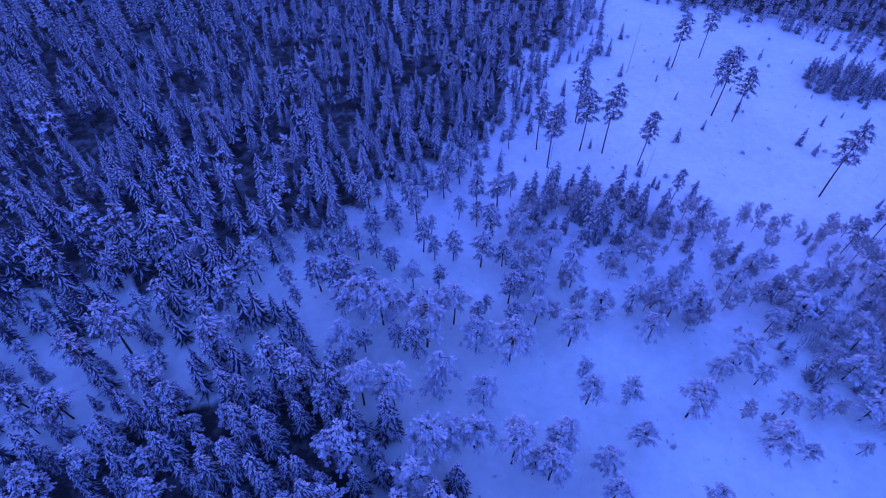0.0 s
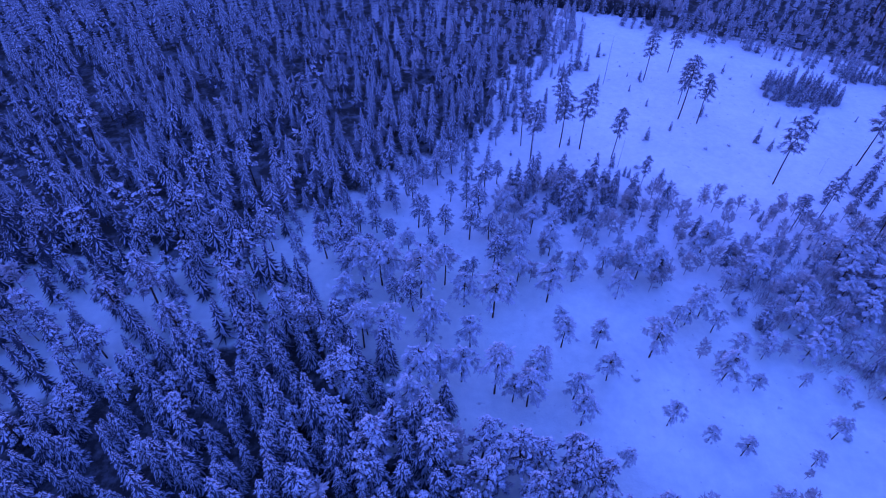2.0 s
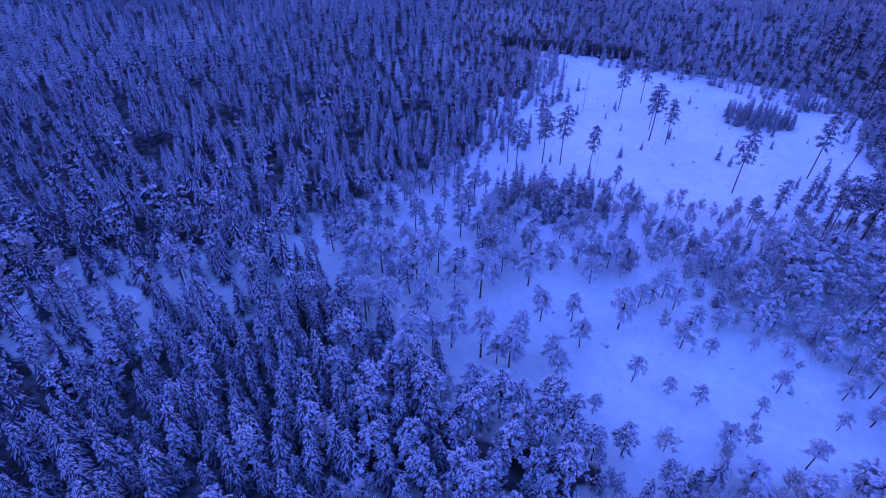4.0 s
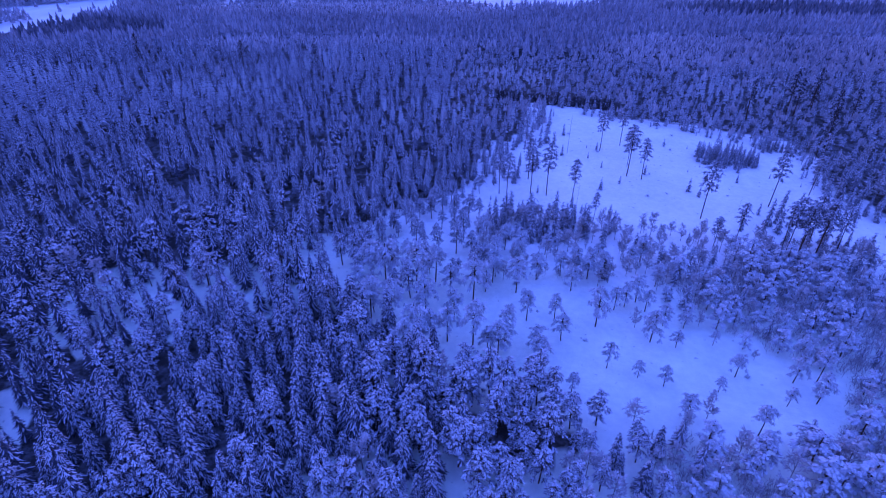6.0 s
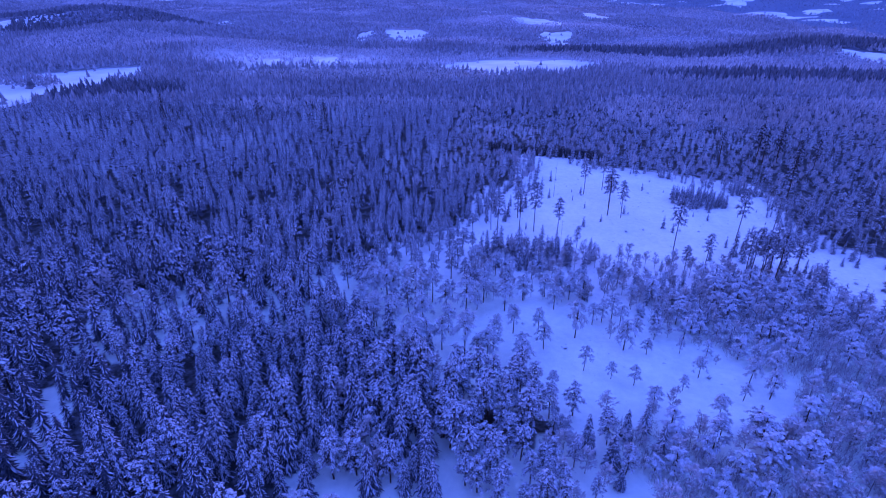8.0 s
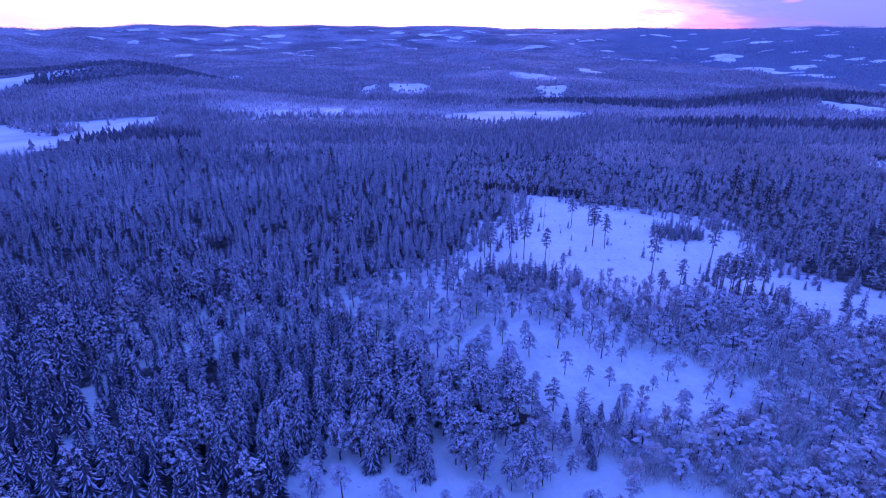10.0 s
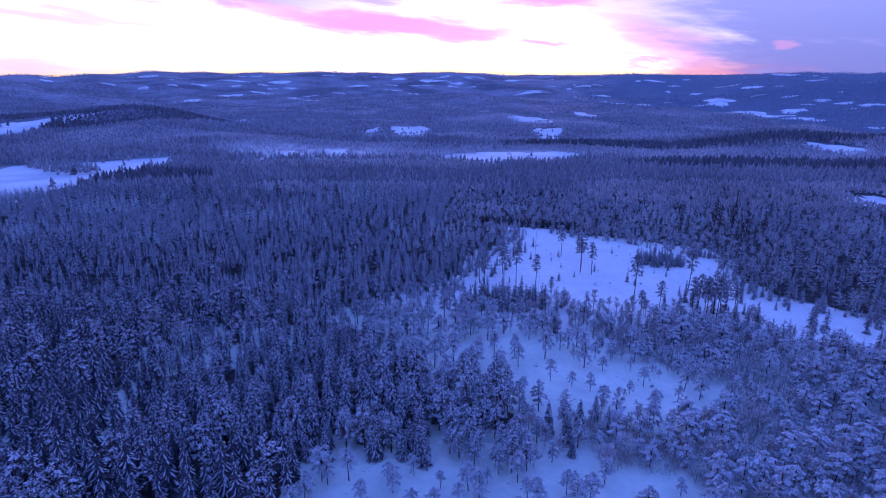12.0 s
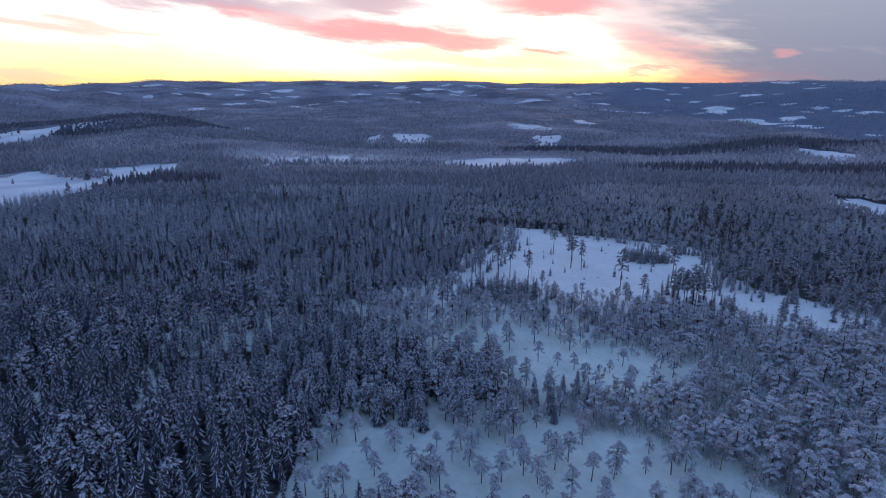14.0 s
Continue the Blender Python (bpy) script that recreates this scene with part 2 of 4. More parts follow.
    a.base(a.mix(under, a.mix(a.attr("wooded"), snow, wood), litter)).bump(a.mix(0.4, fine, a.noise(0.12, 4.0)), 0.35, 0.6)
    g["ground"] = a.m
    a = Mat("field_snow", 0.8)
    a.base(a.ramp(a.noise(0.02, 4.0), (0.30, (0.55, 0.58, 0.63)), (0.60, (0.82, 0.84, 0.87)))).bump(a.noise(0.3), 0.3, 0.3)
    g["field"] = a.m
    a = Mat("dry_stems", 0.9)
    a.base(a.ramp(a.noise(3.0), (0.3, (0.10, 0.09, 0.085)), (0.7, (0.36, 0.35, 0.36))))
    g["stems"] = a.m
    return g


MAT = make_materials()


# ---------------------------------------------------------------- the lie of the land
def smoothstep(x, a, b):
    t = np.clip((x - a) / (b - a), 0, 1)
    return t * t * (3 - 2 * t)


CREST_AZ = np.radians([-180, -60, -44, -36, -30, -24, -18, -11, -6.5, -1.5, 4, 9, 20, 38, 60, 180])
CREST_H = np.array([60, 90, 136, 150, 176, 182, 186, 190, 182, 199, 170, 169, 168, 160, 120, 60.0])


def rolling(x, y):
    return np.sin(x / 173 + 1.3) * np.cos(y / 211 + 0.4) + 0.6 * np.sin(x / 71 + y / 97) + 0.35 * np.cos(x / 39 - y / 53 + 2)


def land(x, y):
    """Height of the ground."""
    x, y = np.asarray(x, float), np.asarray(y, float)
    r, az = np.hypot(x + 13, y + 136), np.arctan2(x + 13, y + 136)
    z = -1.3 + 6.5 * smoothstep(y, 50, 250)
    z = z + 0.25 * np.sin(x / 9.0 + 0.7 * np.sin(y / 13)) * np.cos(y / 11.0) * smoothstep(r, 40, 120)
    z = z + smoothstep(r, 480, 1100) * 8.0 * rolling(x, y)

    def hill(cx, cy, rx, ry, h):
        return h * np.exp(-((x - cx) / rx) ** 2 - ((y - cy) / ry) ** 2)

    z = z + hill(-690, 930, 230, 170, 36) + hill(-2000, 1950, 620, 420, 105) + hill(-150, 2650, 900, 300, 34) + hill(-1500, 2500, 500, 250, 22)
    z = z + hill(900, 1500, 350, 160, 10) + hill(300, 1300, 300, 120, 6)
    brink = np.maximum(700, 3150 - 3330 * az)                                # the plateau ends at a side valley
    z = z - 62 * smoothstep(az, 0.22, 0.42) * smoothstep(r, brink, brink + 650) * (1 - smoothstep(r, 2600, 4400))
    crest = np.interp(az, CREST_AZ, CREST_H)
    t = smoothstep(r, 2900 - 700 * smoothstep(az, 0.2, 0.5), 4500)
    z = z + crest * t ** 0.9 + t * (1 - t) * 34 * (np.sin(az * 31 + r / 330) * 0.5 + np.sin(az * 17 - r / 510))
    return z


def inside(poly, x, y):
    x, y = np.asarray(x, float), np.asarray(y, float)
    r = np.zeros(x.shape, bool)
    n = len(poly)
    for i in range(n):
        (x1, y1), (x2, y2) = poly[i], poly[(i + 1) % n]
        if y1 == y2:
            continue
        r ^= ((y1 > y) != (y2 > y)) & (x < (x2 - x1) * (y - y1) / (y2 - y1) + x1)
    return r


# open ground: the bog with the clearing behind it, the nearer bog, and glades
OPEN = [(-39, 70), (-31, 73), (-23, 76), (-14, 90), (-5, 98), (9, 108), (14, 115), (19, 124), (20, 139), (27, 146), (40, 163), (42, 185), (45, 196), (58, 187), (68, 181),
        (84, 173), (103, 164), (121, 154), (134, 146), (131, 134), (127, 117), (129, 105), (140, 94), (154, 82), (174, 68), (164, 50), (144, 50), (127, 56), (117, 62), (108, 70),
        (90, 70), (76, 70), (64, 62), (59, 52), (66, 44), (72, 36), (86, 32), (86, 20), (77, 7), (62, 4), (47, 9), (35, 12), (28, 16)]
OPEN += [(11, 22), (-4, 28), (-12, 36), (-18, 46), (-24, 57), (-35, 62)]
BOG = [(-24, -44), (-24, -27), (-22, -15), (-3, -10), (23, -14), (35, -9), (55, -11), (76, -22), (84, -44)]
GLADE = [(-94, 40), (-88, 62), (-72, 66), (-58, 64), (-46, 62), (-38, 74), (-19, 76), (-17, 59), (-28, 50), (-31, 42), (-45, 39), (-57, 33), (-74, 28), (-88, 26)]
PATHS = [[(-89, 24), (-83, 23), (-77, 11), (-73, 0), (-71, -6), (-79, -8), (-81, 0), (-83, 9)], [(-117, 2), (-107, 2), (-95, -9), (-97, -14), (-106, -10), (-116, -4)]]
THICKET = [(11, 78), (46, 79), (47, 91), (33, 94), (16, 97)]                 # spruce clump at the edge of the clearing
ISLAND = [(93, 138), (101, 131), (114, 131), (118, 139), (110, 145), (97, 146)]        # young spruces in the clearing

# snow fields and frozen ponds in the distance: x, y, half width, half depth
PONDS = [(-378, 322, 100, 138), (-340, 402, 58, 96), (-760, 750, 85, 140), (62, 540, 84, 72), (-207, 525, 8, 85), (-152, 575, 16, 45), (-91, 885, 40, 60), (153, 915, 30, 60),
         (330, 1460, 34, 120), (43, 1700, 95, 150), (154, 1150, 44, 70), (-596, 1360, 40, 80), (-159, 870, 11, 50), (300, 262, 17, 48), (470, 610, 26, 45)]
FIELDS = [(-1194, 2299, 61, 103), (-1270, 2937, 86, 110), (-784, 2613, 93, 140), (-1557, 3227, 78, 51), (-1427, 3421, 169, 34), (-1183, 3449, 104, 57), (-1054, 3261, 50, 25), (-670, 3399, 70, 42),
          (-468, 3764, 58, 71), (-272, 3720, 78, 98), (-81, 3640, 55, 47), (355, 3199, 98, 37), (297, 3778, 76, 42), (1201, 2687, 77, 140), (1146, 2321, 225, 140), (1384, 2378, 71, 56),
          (1339, 2206, 98, 67), (1691, 2537, 52, 30), (755, 2625, 88, 140), (1932, 3559, 47, 140), (1172, 3568, 60, 62), (1776, 2460, 42, 24), (1520, 3036, 54, 68), (1389, 1870, 30, 29)]


def clear_of(x, y, rng, blur, *areas):
    """True where no tree of the closed forest stands: the areas, with their margin frayed by some metres."""
    px, py = x + rng.normal(0, blur, len(x)), y + rng.normal(0, blur, len(x))
    hit = np.zeros(len(x), bool)
    for area in areas:
        hit |= inside(area, px, py)
    return hit


def beside_clearing(x, y, reach):
    """True within some metres of the open ground, on it or off it."""
    hit = inside(OPEN, x, y)
    for dx, dy in ((1, 0), (-1, 0), (0, 1), (0, -1), (0.7, 0.7), (-0.7, 0.7), (0.7, -0.7), (-0.7, -0.7)):
        hit |= inside(OPEN, x + dx * reach, y + dy * reach)
    return hit


def mesh_of(name, v, f, mats, mi=None):
    """A mesh from arrays of corners and triangles."""
    v, f = np.asarray(v, np.float32), np.asarray(f, np.int32)
    me = bpy.data.meshes.new(name)
    me.vertices.add(len(v))
    me.vertices.foreach_set("co", v.ravel())
    me.loops.add(f.size)
    me.loops.foreach_set("vertex_index", f.ravel())
    me.polygons.add(len(f))
    me.polygons.foreach_set("loop_start", np.arange(0, f.size, f.shape[1], dtype=np.int32))
    for mt in mats:
        me.materials.append(mt)
    if mi is not None:
        me.polygons.foreach_set("material_index", np.asarray(mi, np.int32))
    me.update(calc_edges=True)
    return me


def field_reach(x, y, grow=0.0):
    """True on a far field or pond."""
    hit = np.zeros(np.shape(x), bool)
    for cx, cy, rx, ry in PONDS + FIELDS:
        ragged = 0.82 + 0.22 * np.sin(x / 11.0 + cy) * np.sin(y / 17.0 + cx)
        hit |= ((x - cx) / (rx + grow)) ** 2 + ((y - cy) / (ry + grow)) ** 2 < ragged
    return hit


def build_ground():
    rings = np.concatenate([np.geomspace(6, 4990, 210)])
    front = np.radians(np.arange(-60, 60, 0.8))
    back = np.radians(np.arange(60, 300, 4.0))
    az = np.concatenate([front, back])
    rr, aa = np.meshgrid(rings, az, indexing="ij")
    x, y = -13 + rr * np.sin(aa), -136 + rr * np.cos(aa)
    v = np.stack([x, y, land(x, y)], -1).reshape(-1, 3)
    n, k = len(rings), len(az)
    i = np.arange(n - 1)[:, None] * k + np.arange(k)[None]
    j = np.arange(n - 1)[:, None] * k + (np.arange(k)[None] + 1) % k
    f = np.stack([i, j, j + k, i + k], -1).reshape(-1, 4)
    f = f[:, ::-1]
    hub = len(v)
    v = np.vstack([v, [[-13, -136, float(land(-13, -136))]]])
    me = mesh_of("ground", v, f, [MAT["ground"]])
    bm = bmesh.new()
    bm.from_mesh(me)
    bm.verts.ensure_lookup_table()
    for q in range(k):
        bm.faces.new((bm.verts[hub], bm.verts[(q + 1) % k], bm.verts[q]))
    bmesh.ops.recalc_face_normals(bm, faces=bm.faces)
    for fc in bm.faces:
        fc.smooth = True
    bm.to_mesh(me)
    bm.free()
    r = np.hypot(v[:, 0] + 13, v[:, 1] + 136)
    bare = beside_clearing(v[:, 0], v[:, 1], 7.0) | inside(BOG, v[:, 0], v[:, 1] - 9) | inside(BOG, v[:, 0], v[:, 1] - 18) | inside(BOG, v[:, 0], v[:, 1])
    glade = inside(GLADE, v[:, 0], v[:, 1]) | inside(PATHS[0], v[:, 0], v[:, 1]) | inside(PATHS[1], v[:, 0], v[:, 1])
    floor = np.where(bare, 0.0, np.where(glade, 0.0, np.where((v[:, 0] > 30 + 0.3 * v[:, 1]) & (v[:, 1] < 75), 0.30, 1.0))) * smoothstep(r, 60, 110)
    heath = (1 - smoothstep(v[:, 1] + 0.35 * v[:, 0], 62, 92)) * (1 - smoothstep(r, 300, 500))
    bearing = np.arctan2(v[:, 0] + 13, v[:, 1] + 136)
    # share of painted blue haze, by bearing and distance
    haze = 0.9 * smoothstep(bearing, 0.17, 0.30) * (1 - smoothstep(bearing, 1.0, 1.2)) * smoothstep(r, 1800, 2400)
    for key, w in (("heath", heath), ("haze", haze), ("wooded", smoothstep(r, 420, 900) * (1 - 0.9 * np.exp(-(((v[:, 0] + 195) / 105) ** 2 + ((v[:, 1] - 610) / 95) ** 2) ** 2) * (0.55 + 0.45 * np.sin(v[:, 0] / 13 + v[:, 1] / 40) * np.sin(v[:, 1] / 21 - v[:, 0] / 50)))), ("litter", floor * (1 - smoothstep(r, 420, 900)))):
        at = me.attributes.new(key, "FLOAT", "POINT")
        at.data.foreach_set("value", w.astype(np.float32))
    tagged(new("ground", me), "snow-covered bog and forest floor rising to wooded hills", "ground", kind="structure")


build_ground()


def build_field(cx, cy, rx, ry, rng, pond):
    """A snowed-in field or frozen pond lying on the land, with an uneven outline."""
    k, rings = 40, 5
    a = np.linspace(0, 2 * np.pi, k, endpoint=False)
    ph = rng.uniform(0, 6.28, 4)
    out = 1 + 0.20 * np.sin(2 * a + ph[0]) + 0.20 * np.sin(3 * a + ph[1]) + 0.14 * np.sin(5 * a + ph[2]) + 0.09 * np.sin(11 * a + ph[3])
    v = [[cx, cy, 0]]
    for q in range(1, rings + 1):
        s = q / rings
        v += np.stack([cx + rx * s * out * np.cos(a), cy + ry * s * out * np.sin(a), 0 * a], -1).tolist()
    v = np.array(v)
    far = math.hypot(cx, cy)
    v[:, 2] = land(v[:, 0], v[:, 1]) + min(2.5, 0.25 + far / 1500)
    v[-k:, 2] -= 0.2 + far / 1300
    f = [(0, 1 + q, 1 + (q + 1) % k) for q in range(k)]
    for p in range(rings - 1):
        o = 1 + p * k
        for q in range(k):
            n = (q + 1) % k
            f += [(o + q, o + k + q, o + k + n), (o + q, o + k + n, o + n)]
    ob = new("frozen_pond" if pond else "snow_field", mesh_of("field", v, f, [MAT["field"]]))
    tagged(ob, "frozen snow-covered pond among spruce woods" if pond else "snow-covered farm field on a wooded slope", "pond" if pond else "field",
           "far ponds" if pond else "far fields", "structure")


rng = np.random.default_rng(5)
for q in PONDS:
    build_field(*q, rng, True)
for cx, cy, rx, ry in FIELDS:
    build_field(cx, cy, rx * 0.85, ry * 0.6, rng, False)
for k in range(110):                                                          # small farm clearings scattered over the far ridge
    a, r = radians(rng.uniform(-40, 37)), rng.uniform(2950, 4250)
    s = rng.uniform(0.5, 1.3)
    build_field(-13 + r * math.sin(a), -136 + r * math.cos(a), rng.uniform(14, 55) * s, rng.uniform(10, 28) * s, rng, False)


# ---------------------------------------------------------------- shapes of trees
class Geo:
    """Triangles in layers, one layer a part."""

    def __init__(self):
        self.v, self.f, self.m = [], [], []

    def add(self, v, f, m):
        o = len(self.v)
        self.v += [tuple(p) for p in v]
        self.f += [tuple(i + o for i in t) for t in f]
        self.m += [m] * len(f)

    def arrays(self):
        return np.array(self.v, float), np.array(self.f, int), np.array(self.m, int)

    def layer(self, k):
        v, f, m = self.arrays()
        f = f[m == k]
        used, inv = np.unique(f, return_inverse=True)
        return v[used], inv.reshape(-1, 3)


def tube(g, pts, radii, sides, m):
    """A tapering stem along points."""
    pts = np.asarray(pts, float)
    v = []
    for p, r in zip(pts, radii):
        for k in range(sides):
            a = 2 * math.pi * k / sides
            v.append((p[0] + r * math.cos(a), p[1] + r * math.sin(a), p[2]))
    f = []
    for q in range(len(pts) - 1):
        for k in range(sides):
            n = (k + 1) % sides
            f += [(q * sides + k, q * sides + n, (q + 1) * sides + n), (q * sides + k, (q + 1) * sides + n, (q + 1) * sides + k)]
    g.add(v, f, m)


def limb(g, a, b, r, m):
    """A thin three-sided branch from a to b."""
    a, b = np.asarray(a, float), np.asarray(b, float)
    d = b - a
    s = np.cross(d, (0, 0, 1.0))
    s = s / (np.linalg.norm(s) + 1e-6)
    u = np.cross(s, d)
    u = u / (np.linalg.norm(u) + 1e-6)
    v = [a + s * r, a - s * r * 0.5 + u * r * 0.87, a - s * r * 0.5 - u * r * 0.87, b]
    g.add(v, [(0, 1, 3), (1, 2, 3), (2, 0, 3)], m)


def spray(g, p, d, length, width, sag, m):
    """A needle spray: a kite folded along its rib, pointing along d and sagging."""
    n = math.hypot(d[0], d[1]) + 1e-6
    sx, sy = -d[1] / n, d[0] / n
    x, y, z = p
    fold = 0.10 if m == 2 else 0.40
    hx, hy, hz = x + d[0] * length * 0.55, y + d[1] * length * 0.55, z + d[2] * length * 0.55 - sag * 0.3 - width * fold
    g.add([p, (hx + sx * width, hy + sy * width, hz), (x + d[0] * length, y + d[1] * length, z + d[2] * length - sag), (hx - sx * width, hy - sy * width, hz)], [(0, 1, 2), (0, 2, 3)], m)


def whorl(g, z, r, n, droop, rng, load, broad=1.0, full=0.0):
    """A whole ring of spruce branches as one ragged umbrella, with snow along each branch."""
    a0 = rng.uniform(0, 6.28)
    arms = [(a0 + 6.283 * (k + rng.uniform(-0.25, 0.25)) / n, r * rng.uniform(0.72, 1.22)) for k in range(n)]
    v, s = [(0, 0, z + 0.22 * r)], []
    for k, (a, q) in enumerate(arms):
        b = a + 3.1416 / n
        w = r * (rng.uniform(0.24, 0.40) + full)
        v.append((q * math.cos(a), q * math.sin(a), z - droop * q))
        v.append((w * math.cos(b), w * math.sin(b), z - droop * w * 0.9 - 0.12))
    m = 2 * n
    g.add(v, [(0, 1 + k, 1 + (k + 1) % m) for k in range(m)], 1)
    up = z + 0.22 * r + 0.12
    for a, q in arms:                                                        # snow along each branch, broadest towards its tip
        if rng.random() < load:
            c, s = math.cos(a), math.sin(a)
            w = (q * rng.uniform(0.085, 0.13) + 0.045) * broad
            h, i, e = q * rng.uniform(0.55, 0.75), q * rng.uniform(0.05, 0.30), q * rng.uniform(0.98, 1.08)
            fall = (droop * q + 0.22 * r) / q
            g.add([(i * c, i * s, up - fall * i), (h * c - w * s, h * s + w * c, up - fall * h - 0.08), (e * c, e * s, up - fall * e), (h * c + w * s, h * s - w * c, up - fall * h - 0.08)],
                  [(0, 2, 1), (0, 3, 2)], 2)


def frond(g, z, a, length, droop, rng, load):
    """A drooping spruce branch, feathered with side sprays, with snow lying along it."""
    ca, sa = math.cos(a), math.sin(a)
    L = length
    spray(g, (0.03 * ca, 0.03 * sa, z), (ca, sa, -droop * 0.5), L, 0.09 + 0.15 * L, droop * L * 0.5, 1)
    for w in (0.20, 0.45, 0.70):
        for sgn in (1, -1):
            b = a + sgn * rng.uniform(0.55, 0.95)
            q = L * (w + rng.uniform(-0.06, 0.06))
            up = z - droop * q * (0.5 + 0.45 * w)
            d = (math.cos(b), math.sin(b), -droop * 0.75)
            l2 = L * (0.66 - 0.35 * w) + 0.2
            spray(g, (q * ca, q * sa, up), d, l2, 0.045 + 0.085 * l2, droop * l2 * 0.6, 1)
            if rng.random() < load * 0.75:
                spray(g, ((q + 0.1) * ca, (q + 0.1) * sa, up + 0.09), d, l2 * rng.uniform(0.7, 1.05), 0.04 + 0.075 * l2, droop * l2 * 0.4, 2)
    if rng.random() < load:
        s = rng.uniform(0.15, 0.4) * L
        spray(g, (s * ca, s * sa, z - droop * 0.5 * s + 0.10), (ca, sa, -droop * 0.5), (L - s) * rng.uniform(0.9, 1.08), 0.05 + 0.085 * L, droop * L * 0.40, 2)


def spruce_shape(rng, h, spread, whorls, per, rich=2, load=0.85, bare=0.08, taper=0.70, broad=1.0, full=0.0):
    g = Geo()
    lean = rng.uniform(-0.015, 0.015, 2) * h
    zs = np.linspace(0, 1, 5 if rich == 2 else 2)
    tube(g, [(lean[0] * s * s, lean[1] * s * s, h * s) for s in zs], [0.013 * h * (1 - s) + 0.01 for s in zs], 5 if rich == 2 else 3, 0)
    for q in range(whorls):
        s = bare + (0.985 - bare) * (q / (whorls - 1)) ** 0.92
        z = s * h
        r = spread * (1 - s) ** taper * rng.uniform(0.80, 1.14) + 0.18
        n = max(3, int(round(per * (0.55 + 0.5 * (1 - s)))))
        a0 = rng.uniform(0, 6.28)
        if rich < 2:
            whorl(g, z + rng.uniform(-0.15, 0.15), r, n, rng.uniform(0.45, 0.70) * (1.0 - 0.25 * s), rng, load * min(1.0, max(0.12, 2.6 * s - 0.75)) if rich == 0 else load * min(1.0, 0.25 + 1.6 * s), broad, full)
            continue
        if q % 2 == 0 and s < 0.9:                                           # inner twigs close the crown round the trunk
            g.add([(0, 0, z + 0.4)] + [(0.55 * r * math.cos(a0 + k * 1.2566), 0.55 * r * math.sin(a0 + k * 1.2566), z - 0.35 * r) for k in range(5)], [(0, 1 + k, 1 + (k + 1) % 5) for k in range(5)], 1)
        for k in range(n):
            L = r * rng.uniform(0.68, 1.25)
            frond(g, z + rng.uniform(-0.3, 0.3), a0 + 6.283 * k / n + rng.uniform(-0.3, 0.3), L, rng.uniform(0.50, 0.95) * (1.0 - 0.3 * s), rng, load)
    # the leading shoot, capped with snow
    g.add([(0.10, 0, h * 0.965), (-0.06, 0.09, h * 0.965), (-0.06, -0.09, h * 0.965), (0, 0, h * 1.01 + 0.15)], [(0, 1, 3), (1, 2, 3), (2, 0, 3)], 2)
    return g


def needle(g, p, d, length, width, sag, m):
    """A slim twig of needles, tapering outwards; with snow on it (m 2) it broadens outwards instead."""
    n = math.hypot(d[0], d[1]) + 1e-6
    sx, sy = -d[1] / n * width, d[0] / n * width
    x, y, z = p
    ex, ey, ez = x + d[0] * length, y + d[1] * length, z + d[2] * length - sag
    if m == 2:
        g.add([(x, y, z), (ex + sx, ey + sy, ez), (ex - sx, ey - sy, ez)], [(0, 2, 1)], m)
    else:
        g.add([(x + sx, y + sy, z), (x - sx, y - sy, z), (ex, ey, ez)], [(0, 1, 2)], m)


def tuft(g, p, r, rng, sprays, load, out=None):
    """A bunch of pine twigs: needles all round, drooping outwards, some with snow on them."""
    a0 = rng.uniform(0, 6.28)
    for k in range(sprays):
        a = a0 + 6.283 * k / sprays + rng.uniform(-0.4, 0.4)
        d = np.array([math.cos(a), math.sin(a), rng.uniform(-0.55, 0.30)])
        if out is not None:
            d = d + out * 0.55
        L = r * rng.uniform(0.7, 1.25)
        sag = r * rng.uniform(0.15, 0.6)
        needle(g, tuple(p - d * 0.15 * L), tuple(d), L, 1.9 / sprays * L, sag, 1)
        if rng.random() < load:
            needle(g, tuple(p + (0, 0, 0.16 * r) - d * 0.05 * L), tuple(d), L * rng.uniform(0.60, 0.95), 1.7 / sprays * L, sag * 0.7, 2)


